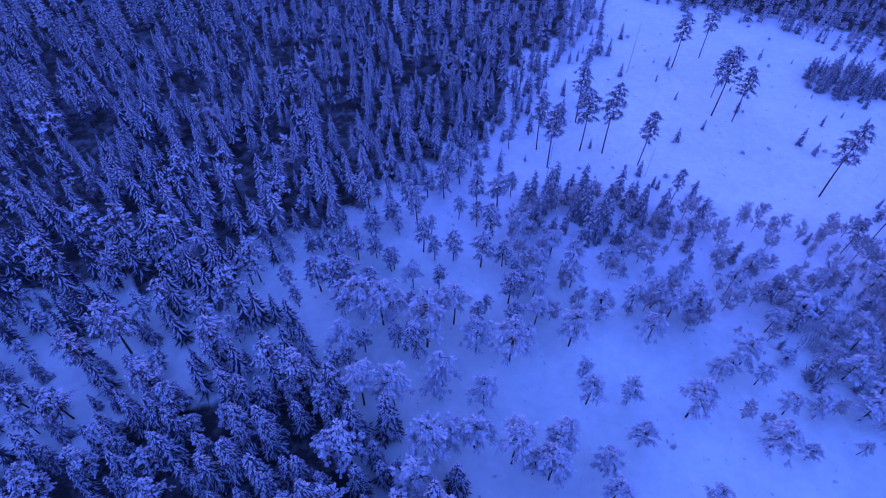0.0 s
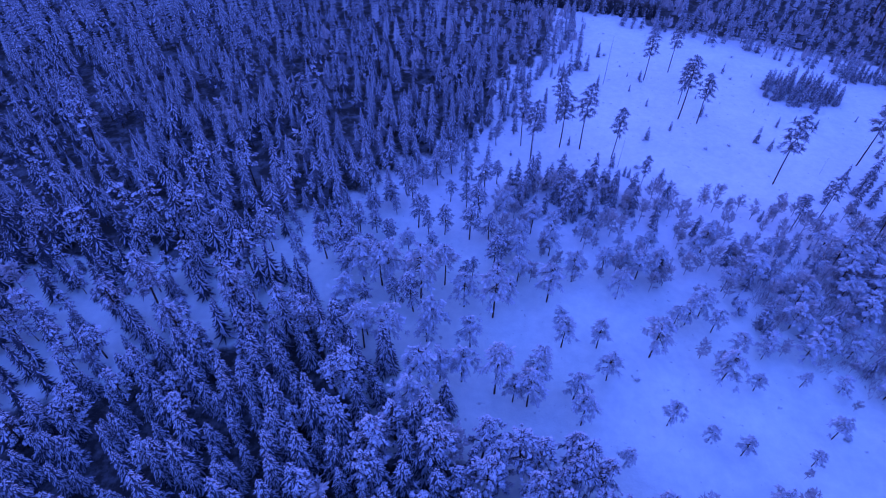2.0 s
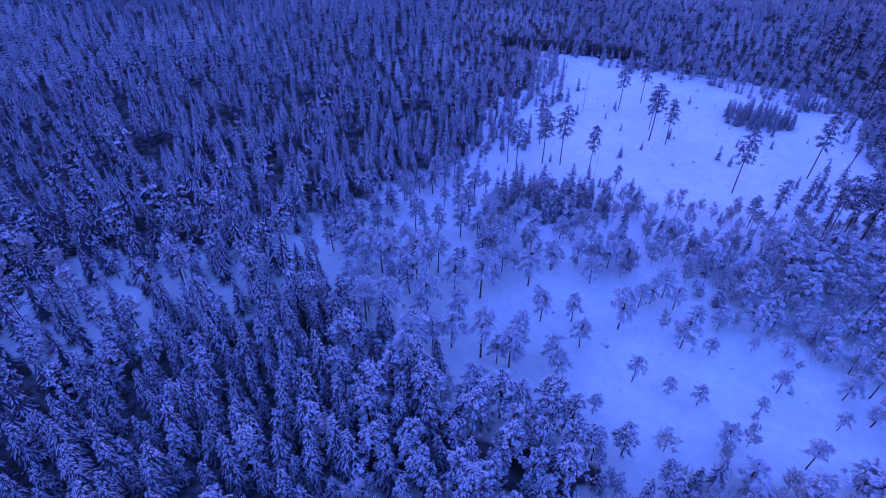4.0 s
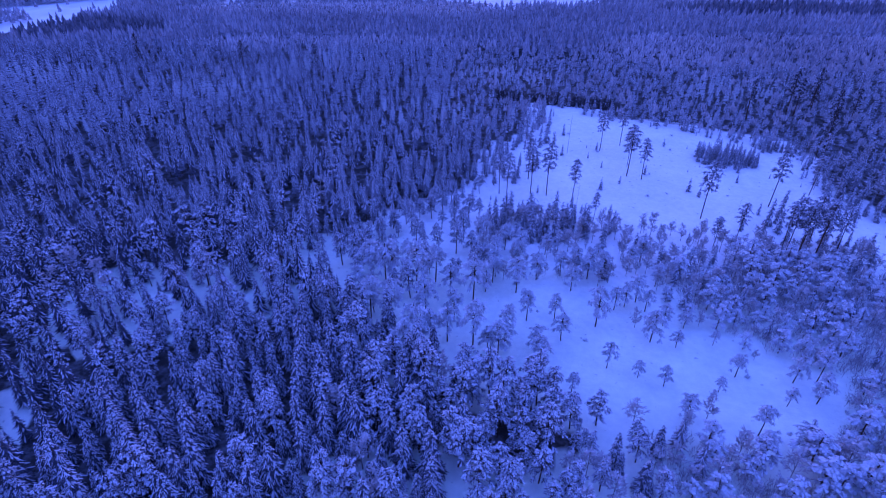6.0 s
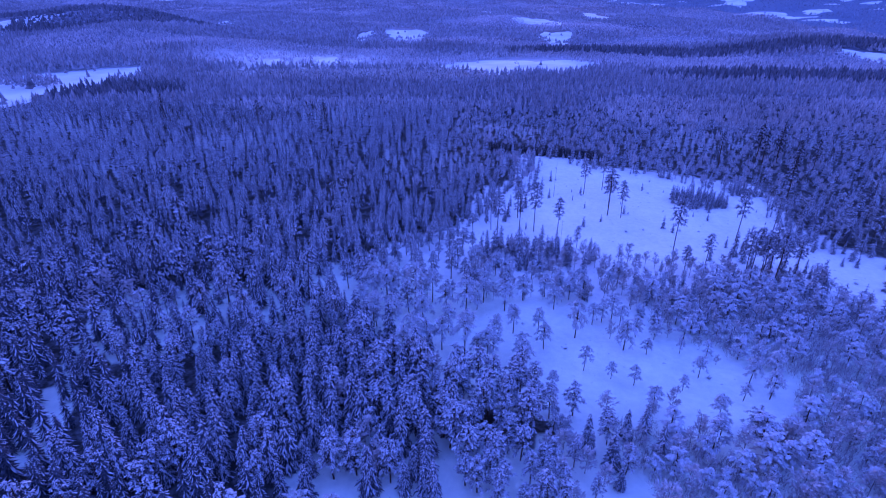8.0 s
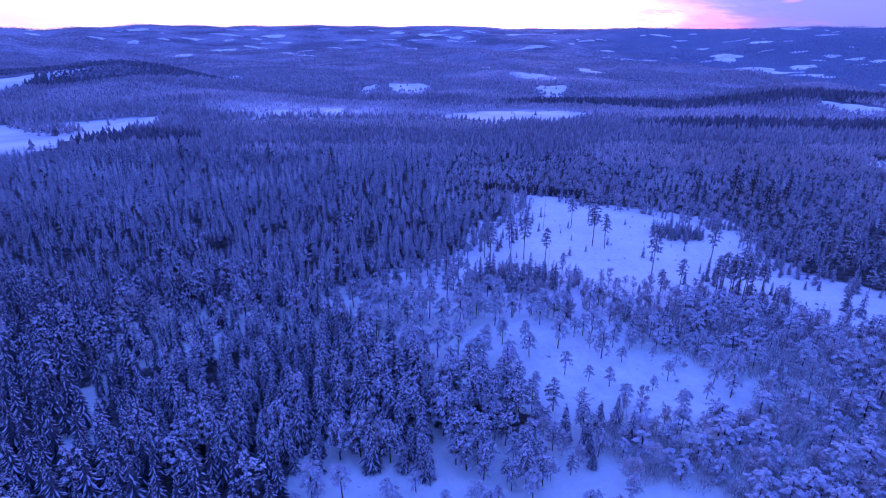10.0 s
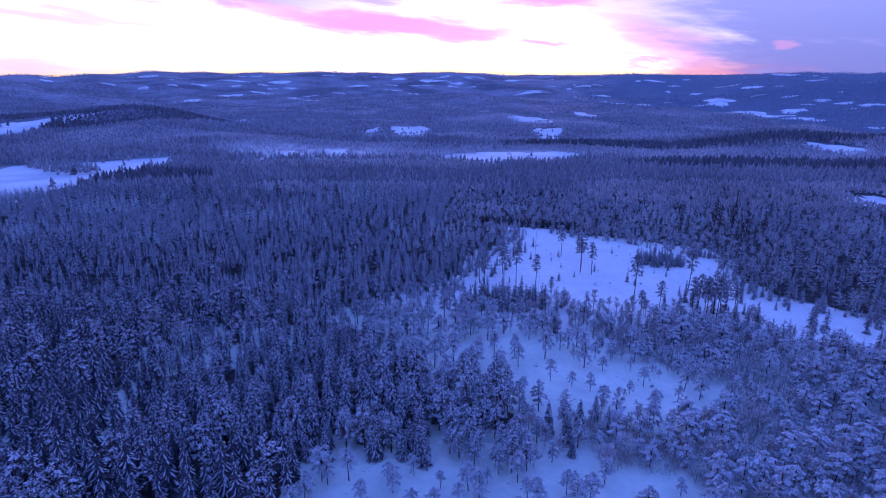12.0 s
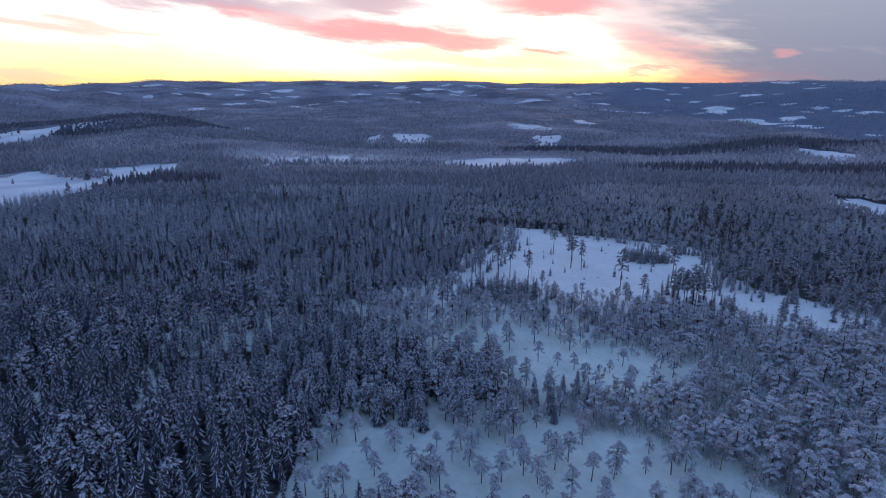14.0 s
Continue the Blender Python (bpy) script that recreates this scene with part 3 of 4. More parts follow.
def pine_shape(rng, h, start, spread, tufts, sprays=6, load=0.6, top_flat=0.5, size=0.62, droop=0.25, plain=False, girth=0.0125):
    """A pine: bare bent trunk, limbs, a dome of needle bunches from start (share of height) upwards."""
    g = Geo()
    bend = rng.uniform(-0.03, 0.03, (2, 2)) * h
    zs = np.linspace(0, 1, 4 if plain else 7)

    def axis(s):
        return np.array([bend[0][0] * math.sin(s * 2.6) + bend[1][0] * s * s, bend[0][1] * math.sin(s * 2.6) + bend[1][1] * s * s, s * h])

    tube(g, [axis(s) for s in zs], [girth * h * (1 - 0.85 * s) + 0.03 for s in zs], 3 if plain else 6, 0)
    for q in range(0 if plain else 5):                                                       # dead stubs below the crown
        s = rng.uniform(start * 0.45, start)
        a = rng.uniform(0, 6.28)
        L = rng.uniform(0.4, 1.1)
        limb(g, axis(s), axis(s) + (L * math.cos(a), L * math.sin(a), rng.uniform(-0.3, 0.1)), 0.03, 0)
    arms = max(8, tufts // 4)
    left = tufts
    for q in range(arms):
        u = (q + rng.uniform(0.1, 0.9)) / arms
        s = start + (1 - start) * u * 0.95
        a = q * 2.4 + rng.uniform(-0.5, 0.5)
        prof = (1 - u) ** top_flat * (0.50 + 0.50 * min(1, u / 0.25))
        L = spread * prof * rng.uniform(0.70, 1.2) + 0.2
        rise = rng.uniform(-1.0, 0.6) * droop * L
        base, tip = axis(s), axis(s) + (L * math.cos(a), L * math.sin(a), rise)
        limb(g, base, tip, 0.05 + 0.012 * L, 0)
        n = max(2, int(round(left / (arms - q))))
        left -= n
        out = np.array([math.cos(a), math.sin(a), -droop])
        for k in range(n):
            w = 1.04 - 0.8 * rng.random() ** 1.25
            p = base + (tip - base) * w + rng.normal(0, 0.14, 3) * (0.5 + L * 0.28) * (1, 1, 0.9) + (0, 0, droop * L * (0.55 * w - 0.75 * w * w))
            tuft(g, p, size * rng.uniform(0.75, 1.25) * (0.70 + 0.16 * spread), rng, sprays, load, out * w)
    for k in range(4):
        tuft(g, axis(0.97) + rng.normal(0, 0.22, 3), size * 0.8, rng, sprays, load)
    return g


def birch_shape(rng, h, spread, boughs, twigs):
    """A leafless birch or willow, thick with hoar frost."""
    g = Geo()
    bend = rng.uniform(-0.05, 0.05, 2) * h
    zs = np.linspace(0, 1, 5)

    def axis(s):
        return np.array([bend[0] * s * s, bend[1] * s * s, s * h])

    tube(g, [axis(s) for s in zs], [0.009 * h * (1 - 0.9 * s) + 0.02 for s in zs], 5, 0)
    for q in range(boughs):
        s = rng.uniform(0.22, 0.92)
        a = rng.uniform(0, 6.28)
        L = spread * (1.15 - s) * rng.uniform(0.7, 1.2)
        base = axis(s)
        tip = base + (L * math.cos(a), L * math.sin(a), L * rng.uniform(0.7, 1.5))
        limb(g, base, tip, 0.05, 0)
        for k in range(twigs):
            w = rng.uniform(0.25, 1.0)
            p = base + (tip - base) * w
            b = a + rng.normal(0, 0.9)
            l2 = rng.uniform(0.45, 1.05) * (0.35 + 0.35 * spread)
            e = p + (l2 * math.cos(b), l2 * math.sin(b), l2 * rng.uniform(-0.35, 0.8))
            d = np.array([-math.sin(b), math.cos(b), rng.uniform(-0.5, 0.5)]) * rng.uniform(0.08, 0.17)
            mid = p * 0.45 + e * 0.55
            g.add([p, mid + d, mid - d, e], [(0, 1, 2), (1, 3, 2)], 1)
    return g


# ---------------------------------------------------------------- placing
def part(name, geo, layer, material, parent, label=""):
    v, f = geo.layer(layer)
    ob = new(name, mesh_of(name, v, f, [material]))
    ob.parent = parent
    return tagged(ob, label)


def make_tree(name, geo, mats, label, category, group, snow=True):
    root = new(name)
    tagged(root, label, category, group)
    part("trunk", geo, 0, mats[0], root)
    part("crown", geo, 1, mats[1], root)
    if snow:
        tagged(part("snow", geo, 2, mats[2], root, "loose snow lying on the branches"), kind="stuff")
    return root


def plant(makers, spots, rng, used):
    """Stand trees at spots of (x, y, height); makers are (height, function) pairs, each built once and copied."""
    for k, (x, y, h) in enumerate(spots):
        h0, make = makers[(k * 7 + 3) % len(makers)]
        m = pose(x, y, float(land(x, y)) - 0.08, 0, 0, rng.uniform(0, 360))
        s = h / h0
        wide = s * rng.uniform(0.92, 1.1) if s < 1.3 else s * 0.9
        size = Matrix.Diagonal((wide, wide, s, 1))
        key = id(make)
        if key not in used:
            used[key] = make()
            used[key].matrix_basis = m @ size
        else:
            src = used[key]
            keep = src.matrix_basis.copy()
            src.matrix_basis = Matrix.Identity(4)
            copy_thing(src, m @ size)
            src.matrix_basis = keep


def scatter(x0, x1, y0, y1, step, rng, jit=0.42):
    gx, gy = np.meshgrid(np.arange(x0, x1, step), np.arange(y0, y1, step))
    gx = gx + (np.arange(gx.shape[0]) % 2)[:, None] * step * 0.5
    x = (gx + rng.uniform(-jit, jit, gx.shape) * step).ravel()
    y = (gy + rng.uniform(-jit, jit, gy.shape) * step).ravel()
    return x, y


def in_reach(x, y, margin):
    """Country that can come into sight from the flight."""
    return (x > -6 - 0.84 * (y + 138) - margin) & (x < 0.84 * (y + 138) + margin + 10)


def grove(name, shapes, x, y, h, h0, mats, rng, label, category, thin=1.0):
    """Very many trees in one mesh: copies of a few shapes, turned and sized at random."""
    vs, fs, ms, o = [], [], [], 0
    pick = rng.integers(0, len(shapes), len(x))
    for k, g in enumerate(shapes):
        v, f, m = g.arrays() if isinstance(g, Geo) else g
        i = np.nonzero(pick == k)[0]
        if not len(i):
            continue
        a = rng.uniform(0, 6.283, len(i))
        s = h[i] / h0
        w = s * rng.uniform(0.85, 1.15, len(i)) * thin
        ca, sa = (np.cos(a) * w)[:, None], (np.sin(a) * w)[:, None]
        px = v[None, :, 0] * ca - v[None, :, 1] * sa + x[i][:, None]
        py = v[None, :, 0] * sa + v[None, :, 1] * ca + y[i][:, None]
        pz = v[None, :, 2] * s[:, None] + land(x[i], y[i])[:, None] - 0.1
        vs.append(np.stack([px, py, pz], -1).reshape(-1, 3))
        fs.append((f[None] + (np.arange(len(i)) * len(v))[:, None, None]).reshape(-1, 3) + o)
        ms.append(np.tile(m, len(i)))
        o += len(i) * len(v)
    ob = new(name, mesh_of(name, np.vstack(vs), np.vstack(fs), mats, np.concatenate(ms)))
    tagged(ob, label, category, kind="stuff")


def far_shape(rng, h, r, layers, sides):
    """A spruce far off: stacked ragged skirts."""
    g = Geo()
    for q in range(layers):
        z0, z1 = h * ((0.30 if layers > 1 else 0.48) + 0.55 * q / layers), h * min(1.0, 0.30 + 0.55 * q / layers + 0.9 / layers)
        if q == layers - 1:
            z1 = h
        rq = r * (1 - 0.72 * q / layers)
        v = [(rng.uniform(-0.1, 0.1), rng.uniform(-0.1, 0.1), z1)]
        a0 = rng.uniform(0, 6.28)
        for k in range(sides):
            a = a0 + 6.283 * k / sides
            rk = rq * (rng.uniform(0.9, 1.25) if k % 2 else rng.uniform(0.45, 0.75))
            v.append((rk * math.cos(a), rk * math.sin(a), z0 + rng.uniform(-0.05, 0.05) * h))
        for k in range(sides):
            g.add([v[0], v[1 + k], v[1 + (k + 1) % sides]], [(0, 1, 2)], 1 if rng.random() < 0.55 else 0)
    return g


def puff_shape(rng, h, r, n):
    """A frosted leafless tree far off: a ragged sheaf of upright twigs."""
    g = Geo()
    for k in range(n):
        a, q = rng.uniform(0, 6.28), r * math.sqrt(rng.random())
        z0, z1 = h * rng.uniform(0.25, 0.55), h * rng.uniform(0.6, 0.95) * (1 - 0.25 * q / r)
        b, w = rng.uniform(0, 6.28), r * rng.uniform(0.3, 0.55)
        x, y = q * math.cos(a), q * math.sin(a)
        g.add([(x - w * math.cos(b), y - w * math.sin(b), z0), (x + w * math.cos(b), y + w * math.sin(b), z0), (x * 1.2, y * 1.2, z1)], [(0, 1, 2)], 1 if rng.random() < 0.2 else 0)
    return g


def bush_shape(rng, h, r, n):
    """A leafless willow or birch bush: thin frosted shoots fanning out from the ground."""
    g = Geo()
    for k in range(n):
        a, q = rng.uniform(0, 6.28), r * math.sqrt(rng.random())
        z1 = h * rng.uniform(0.55, 1.0) * (1 - 0.35 * (q / r) ** 2)
        b, w = rng.uniform(0, 6.28), rng.uniform(0.03, 0.065)
        x, y = q * math.cos(a), q * math.sin(a)
        m = (x * 0.95 + rng.normal(0, 0.12), y * 0.95 + rng.normal(0, 0.12), z1 * 0.65)
        x, y, z0 = x * 1.1 + rng.normal(0, 0.5), y * 1.1 + rng.normal(0, 0.5), z1 * rng.uniform(0.0, 0.45)
        g.add([(x * 0.7, y * 0.7, z0), (m[0] - w * math.cos(b), m[1] - w * math.sin(b), m[2]), (m[0] + w * math.cos(b), m[1] + w * math.sin(b), m[2]), (x, y, z1)],
              [(0, 2, 1), (1, 2, 3)], 0)
    return g


# ---------------------------------------------------------------- the clearing: tall seed pines left standing
rng = np.random.default_rng(11)
used = {}
TALL = [(59.2, 145.5, 16.5), (68.0, 150.5, 16.5), (64.6, 123.8, 19.6), (66.5, 131.5, 13.5), (69.3, 121.6, 15.5), (42.0, 103.8, 15.6), (34.2, 107.8, 19.2), (28.9, 108.5, 17.7),
        (20.6, 102.5, 17.7), (18.5, 109.0, 16.0), (29.2, 119.9, 17.4), (81.0, 95.0, 19.8), (105.6, 103.5, 20.5), (123.0, 112.5, 15.0), (96.8, 75.8, 17.0),
        (98.9, 77.0, 18.0), (102.3, 76.5, 17.2), (104.2, 72.7, 19.0), (100.5, 74.0, 17.5), (106.5, 80.0, 18.0), (112.0, 76.0, 16.0), (110.1, 79.7, 15.0), (107.0, 76.0, 18.0), (46.7, 91.0, 10.8), (78.8, 78.3, 10.5), (86.8, 82.2, 13.0)]
tall_makers = []
for k in range(7):
    h0 = 17.0
    tall_makers.append((h0, lambda k=k: make_tree(
        "pine_tree", pine_shape(np.random.default_rng(100 + k), 17.0, 0.52 + 0.05 * (k % 3), 1.9 + 0.3 * (k % 2), 130, 8, 0.32, 0.36, 0.62, 0.35, girth=0.0075),
        (MAT["bark"], MAT["young"], MAT["snow"]), "tall pine with long bare trunk standing in the snowy clearing", "pine tree", "tall pines in the clearing")))
plant(tall_makers, TALL, rng, used)
ABOVE = [(-174, 247, 19), (-117, 248, 16), (-73, 233, 18), (130, 182, 18), (152, 192, 19), (164, 196, 19), (158, 168, 18), (152, 186, 17), (159, 186, 18), (147, 150, 17), (172, 178, 16)]
above_makers = [(17.0, lambda k=k: make_tree(
    "pine_tree", pine_shape(np.random.default_rng(150 + k), 17.0, 0.38, 2.3, 120, 8, 0.15, 0.45, 0.62, 0.4),
    (MAT["bark"], MAT["dark"], MAT["snow"]), "tall dark pine rising above the surrounding forest", "pine tree", "pines rising above the forest")) for k in range(3)]
plant(above_makers, ABOVE, rng, used)

# ---------------------------------------------------------------- the bog: low pines thick with frost
LOW_A = [(-14.7, 41.3, 13.0), (-9.7, 41.4, 13.0), (-14.5, 44.3, 7.4), (-4.9, 53.0, 16.0), (-17.2, 58.5, 12.6), (-13.3, 57.4, 12.1), (-11.4, 57.5, 13.6), (-8.4, 65.9, 8.4),
         (-3.0, 58.7, 8.3), (-0.3, 58.1, 12.0), (3.8, 52.2, 9.8), (-3.2, 43.3, 7.4), (-1.9, 45.3, 10.9), (-0.3, 34.8, 9.2), (-3.6, 32.8, 12.0), (-5.0, 27.7, 12.0),
         (3.6, 34.9, 10.0), (5.1, 42.4, 9.5), (9.4, 32.7, 14.0), (9.5, 49.7, 14.0), (12.7, 54.2, 6.7), (12.5, 31.2, 7.8), (14.9, 30.4, 10.5)]
LOW_B = [(20.5, 54.1, 10.9), (16.6, 34.9, 11.0), (22.2, 43.1, 9.2), (23.0, 32.0, 8.2), (23.7, 27.1, 8.9), (26.2, 59.9, 8.8), (29.4, 36.0, 8.3), (28.8, 43.1, 8.0),
         (38.2, 41.3, 11.8), (34.6, 55.5, 8.4), (43.8, 61.5, 8.8), (38.0, 27.5, 7.5), (49.6, 36.4, 9.5), (56.9, 58.6, 7.6), (14.8, 64.9, 8.3), (-19.2, 51.3, 9.8),
         (-24.8, 43.1, 12.5), (-56.5, 48.5, 16.5), (-40.0, 48.0, 14.0), (-49.0, 41.0, 13.0), (-62.0, 45.0, 13.0), (29.4, 20.2, 6.0), (22.0, 48.0, 6.0), (44.0, 48.0, 7.0)]
low_makers = []
for k in range(9):
    low_makers.append((10.0, lambda k=k: make_tree(
        "pine_tree", pine_shape(np.random.default_rng(200 + k), 10.0, 0.42 + 0.05 * (k % 4), 2.2 + 0.3 * (k % 3), 104, 8, 0.45, 0.34, 0.60, 0.85),
        (MAT["bark"], MAT["frosted"], MAT["snow"]), "slender bog pine with dark trunk and frosted crown", "pine tree", "frosted pines on the bog")))
rim_makers = [(10.0, lambda k=k: make_tree(
    "pine_tree", pine_shape(np.random.default_rng(240 + k), 10.0, 0.36 + 0.05 * (k % 3), 1.8 + 0.2 * (k % 2), 104, 8, 0.5, 0.42, 0.58, 0.7),
    (MAT["bark"], MAT["young"], MAT["snow"]), "slim pine at the wooded rim of the bog with snowy crown", "pine tree", "pines at the rim of the bog")) for k in range(6)]
bog_pines = LOW_A + LOW_B
plant(low_makers, [q for q in bog_pines if q[0] > -22], rng, used)
plant(rim_makers, [q for q in bog_pines if q[0] <= -22], rng, used)

# sparse pines between: the wooded west rim of the bog and the nearer bog
x, y = scatter(-45, 95, -44, 112, 4.6, rng, 0.48)
near_named = np.array(LOW_A + LOW_B + TALL)
free = np.min(np.hypot(x[:, None] - near_named[None, :, 0], y[:, None] - near_named[None, :, 1]), 1) > 2.6
rim = inside(OPEN, x, y) & (x < 13) & (y > 52 + 0.3 * x) & (rng.random(len(x)) < 0.70)
bogn = inside(BOG, x, y) & (rng.random(len(x)) < 0.50) & ((y < -14) | (rng.random(len(x)) < 0.5))
east = inside(OPEN, x, y) & (x > 40) & (y < 72) & (rng.random(len(x)) < 0.22)
mid = inside(OPEN, x, y) & (x > 8) & (x < 42) & (y > 58) & (y < 76) & (rng.random(len(x)) < 0.40)
spots = [(a, b, rng.uniform(4.5, 9.0) * (1.22 if a < 10 and b > 50 else 1.0)) for a, b in zip(x[free & (rim | bogn | east | mid)], y[free & (rim | bogn | east | mid)])]
plant(low_makers, [q for q in spots if q[0] > 12 or q[1] < 45], rng, used)
plant(rim_makers, [q for q in spots if q[0] <= 12 and q[1] >= 45], rng, used)

# ---------------------------------------------------------------- young spruces, birches and snags on the open ground
young_makers = []
for k in range(5):
    young_makers.append((7.0, lambda k=k: make_tree(
        "young_spruce", spruce_shape(np.random.default_rng(300 + k), 7.0, 1.25, 10, 5, 2, 0.6, 0.04), (MAT["bark"], MAT["young"], MAT["snow"]),
        "young narrow spruce dusted with snow", "spruce tree", "young spruces on open ground")))
x, y = scatter(8, 50, 76, 99, 2.7, rng, 0.5)
ok = inside(THICKET, x, y) & (rng.random(len(x)) < 0.62)
spots = [(a, b, rng.uniform(5.5, 10.5)) for a, b in zip(x[ok], y[ok])]
x, y = scatter(90, 122, 128, 148, 2.2, rng)
ok = inside(ISLAND, x, y)
spots += [(a, b, rng.uniform(4.0, 6.5)) for a, b in zip(x[ok], y[ok])]
x, y = scatter(40, 118, 62, 94, 5.0, rng, 0.5)
ok = inside(OPEN, x, y) & (rng.random(len(x)) < 0.20) & ~inside(THICKET, x, y)
spots += [(a, b, rng.uniform(2.5, 8.0)) for a, b in zip(x[ok], y[ok])]
x, y = scatter(100, 192, 58, 112, 6.0, rng, 0.5)
ok = inside(OPEN, x, y) & (rng.random(len(x)) < 0.52)
spots += [(a, b, rng.uniform(3.5, 10.5)) for a, b in zip(x[ok], y[ok])]
x, y = scatter(14, 130, 95, 165, 8.0, rng, 0.5)
ok = inside(OPEN, x, y) & (rng.random(len(x)) < 0.24)
spots += [(a, b, rng.uniform(1.2, 4.5)) for a, b in zip(x[ok], y[ok])]
spots += [(25.5, 121, 6.0), (31, 126, 5.5), (33, 130, 6.5), (27, 131, 5.0), (24, 117, 6.0), (36, 148, 7.0), (39, 152, 9.0), (42, 151, 5.5), (47, 160, 5.0), (45, 96, 3.0), (83, 113, 5.0)]
x, y = scatter(-80, -34, 24, 62, 4.8, rng, 0.5)
ok = inside(GLADE, x, y) & (rng.random(len(x)) < 0.45)
spots += [(a, b, rng.uniform(3.0, 9.0)) for a, b in zip(x[ok], y[ok])]
fringe = []
for k in range(2, 34):                                                       # young growth along the edge of the clearing
    (x1, y1), (x2, y2) = OPEN[k], OPEN[k + 1]
    for q in range(int(math.hypot(x2 - x1, y2 - y1) / 1.9)):
        u, off = rng.random(), rng.normal(0.8, 2.6)
        d = math.hypot(x2 - x1, y2 - y1)
        fringe.append((x1 + u * (x2 - x1) - off * (y2 - y1) / d, y1 + u * (y2 - y1) + off * (x2 - x1) / d, rng.uniform(2.0, 8.0)))
plant(young_makers, spots, rng, used)
fringe = np.array(fringe)
grove("young_spruce_fringe", [spruce_shape(np.random.default_rng(330 + k), 7.0, 1.5, 9, 6, 1, 0.7, 0.05) for k in range(5)], fringe[:, 0], fringe[:, 1], fringe[:, 2], 7.0,
      [MAT["bark"], MAT["grey"], MAT["snow"]], rng, "young snow-dusted spruces fringing the clearing", "thicket")

hedge_makers = [(5.0, lambda k=k: make_tree(
    "young_spruce", spruce_shape(np.random.default_rng(350 + k), 5.0, 1.6, 7, 6, 2, 0.10, 0.02), (MAT["bark"], MAT["dark"], MAT["snow"]),
    "dense dark young spruce with little snow along the clearing", "spruce tree", "dark hedge of spruces")) for k in range(3)]
spots = []
for k in range(46):
    u = k / 45
    spots.append((20 + 54 * u + rng.uniform(-0.7, 0.7), 204 - 13.5 * u + rng.uniform(-1.6, 1.6), rng.uniform(3.8, 6.0)))
plant(hedge_makers, spots, rng, used)
spots = [(122.0 + 1.6 * (k % 8) + rng.uniform(-0.7, 0.7), 146.0 + 3.0 * (k // 8) + rng.uniform(-1, 1), rng.uniform(3.0, 6.0)) for k in range(16)]   # a second small clump in the clearing
plant(young_makers, spots, rng, used)

birch_makers = []
for k in range(6):
    birch_makers.append((8.0, lambda k=k: make_tree(
        "birch_tree", birch_shape(np.random.default_rng(400 + k), 8.0, 1.9, 22, 13), (MAT["birch_bark"], MAT["twig"]),
        "leafless birch grey with hoar frost", "birch tree", "frosted birches", snow=False)))
x, y = scatter(10, 120, 58, 98, 3.5, rng, 0.5)
ok = inside(OPEN, x, y) & (rng.random(len(x)) < np.where(inside(THICKET, x, y), 0.75, np.where(x > 50, 0.85, 0.5))) & (y < 98 - 0.18 * x)
spots = [(a, b, rng.uniform(3.0, 8.0)) for a, b in zip(x[ok], y[ok])]
x, y = scatter(40, 90, -4, 60, 5.5, rng, 0.5)
ok = inside(OPEN, x, y) & (rng.random(len(x)) < 0.22)
spots += [(a, b, rng.uniform(3.0, 6.5)) for a, b in zip(x[ok], y[ok])]
plant(birch_makers, spots, rng, used)


def make_snag():
    g = Geo()
    tube(g, [(0, 0, 0), (0.1, 0, 7), (0.25, 0.1, 15.5)], [0.09, 0.06, 0.015], 5, 0)
    r = np.random.default_rng(9)
    for q in range(26):
        z, a, L = r.uniform(5, 15), r.uniform(0, 6.28), r.uniform(0.3, 0.9)
        limb(g, (0.015 * z, 0, z), (0.015 * z + L * math.cos(a), L * math.sin(a), z + r.uniform(-0.3, 0.3)), 0.022, 0)
    root = new("dead_tree")
    part("trunk", g, 0, MAT["stems"], root)
    return tagged(root, "thin bare dead tree standing in the clearing", "dead tree", "dead trees")


def make_shrub(k):
    g = Geo()
    r = np.random.default_rng(500 + k)
    for q in range(16):
        a, L = r.uniform(0, 6.28), r.uniform(0.25, 0.75)
        e = (L * math.cos(a), L * math.sin(a), r.uniform(0.25, 0.85))
        limb(g, (e[0] * 0.2, e[1] * 0.2, 0), e, 0.03, 0)
        tuft(g, np.array(e) * (0.8, 0.8, 0.9), r.uniform(0.2, 0.36), r, 5, 0.6)
    root = new("shrub")
    part("stem", g, 0, MAT["stems"], root)
    part("foliage", g, 1, MAT["frosted"], root)
    tagged(part("snow", g, 2, MAT["snow"], root, "small caps of snow on the shrub"), kind="stuff")
    return tagged(root, "small snow-capped shrub poking through the snow", "shrub", "shrubs in the snow")


plant([(15.5, make_snag)], [(46.1, 142.6, 15.5), (43.0, 100.0, 9.0), (94.0, 99.0, 5.5), (20.0, 98.0, 12.0)], rng, used)
shrub_makers = [(0.85, lambda k=k: make_shrub(k)) for k in range(5)]
x, y = scatter(-20, 180, -40, 185, 7.5, rng, 0.5)
ok = (inside(OPEN, x, y) | inside(BOG, x, y)) & (rng.random(len(x)) < np.where(y > 95, 0.20, 0.12))
plant(shrub_makers, [(a, b, rng.uniform(0.3, 1.0)) for a, b in zip(x[ok], y[ok])], rng, used)

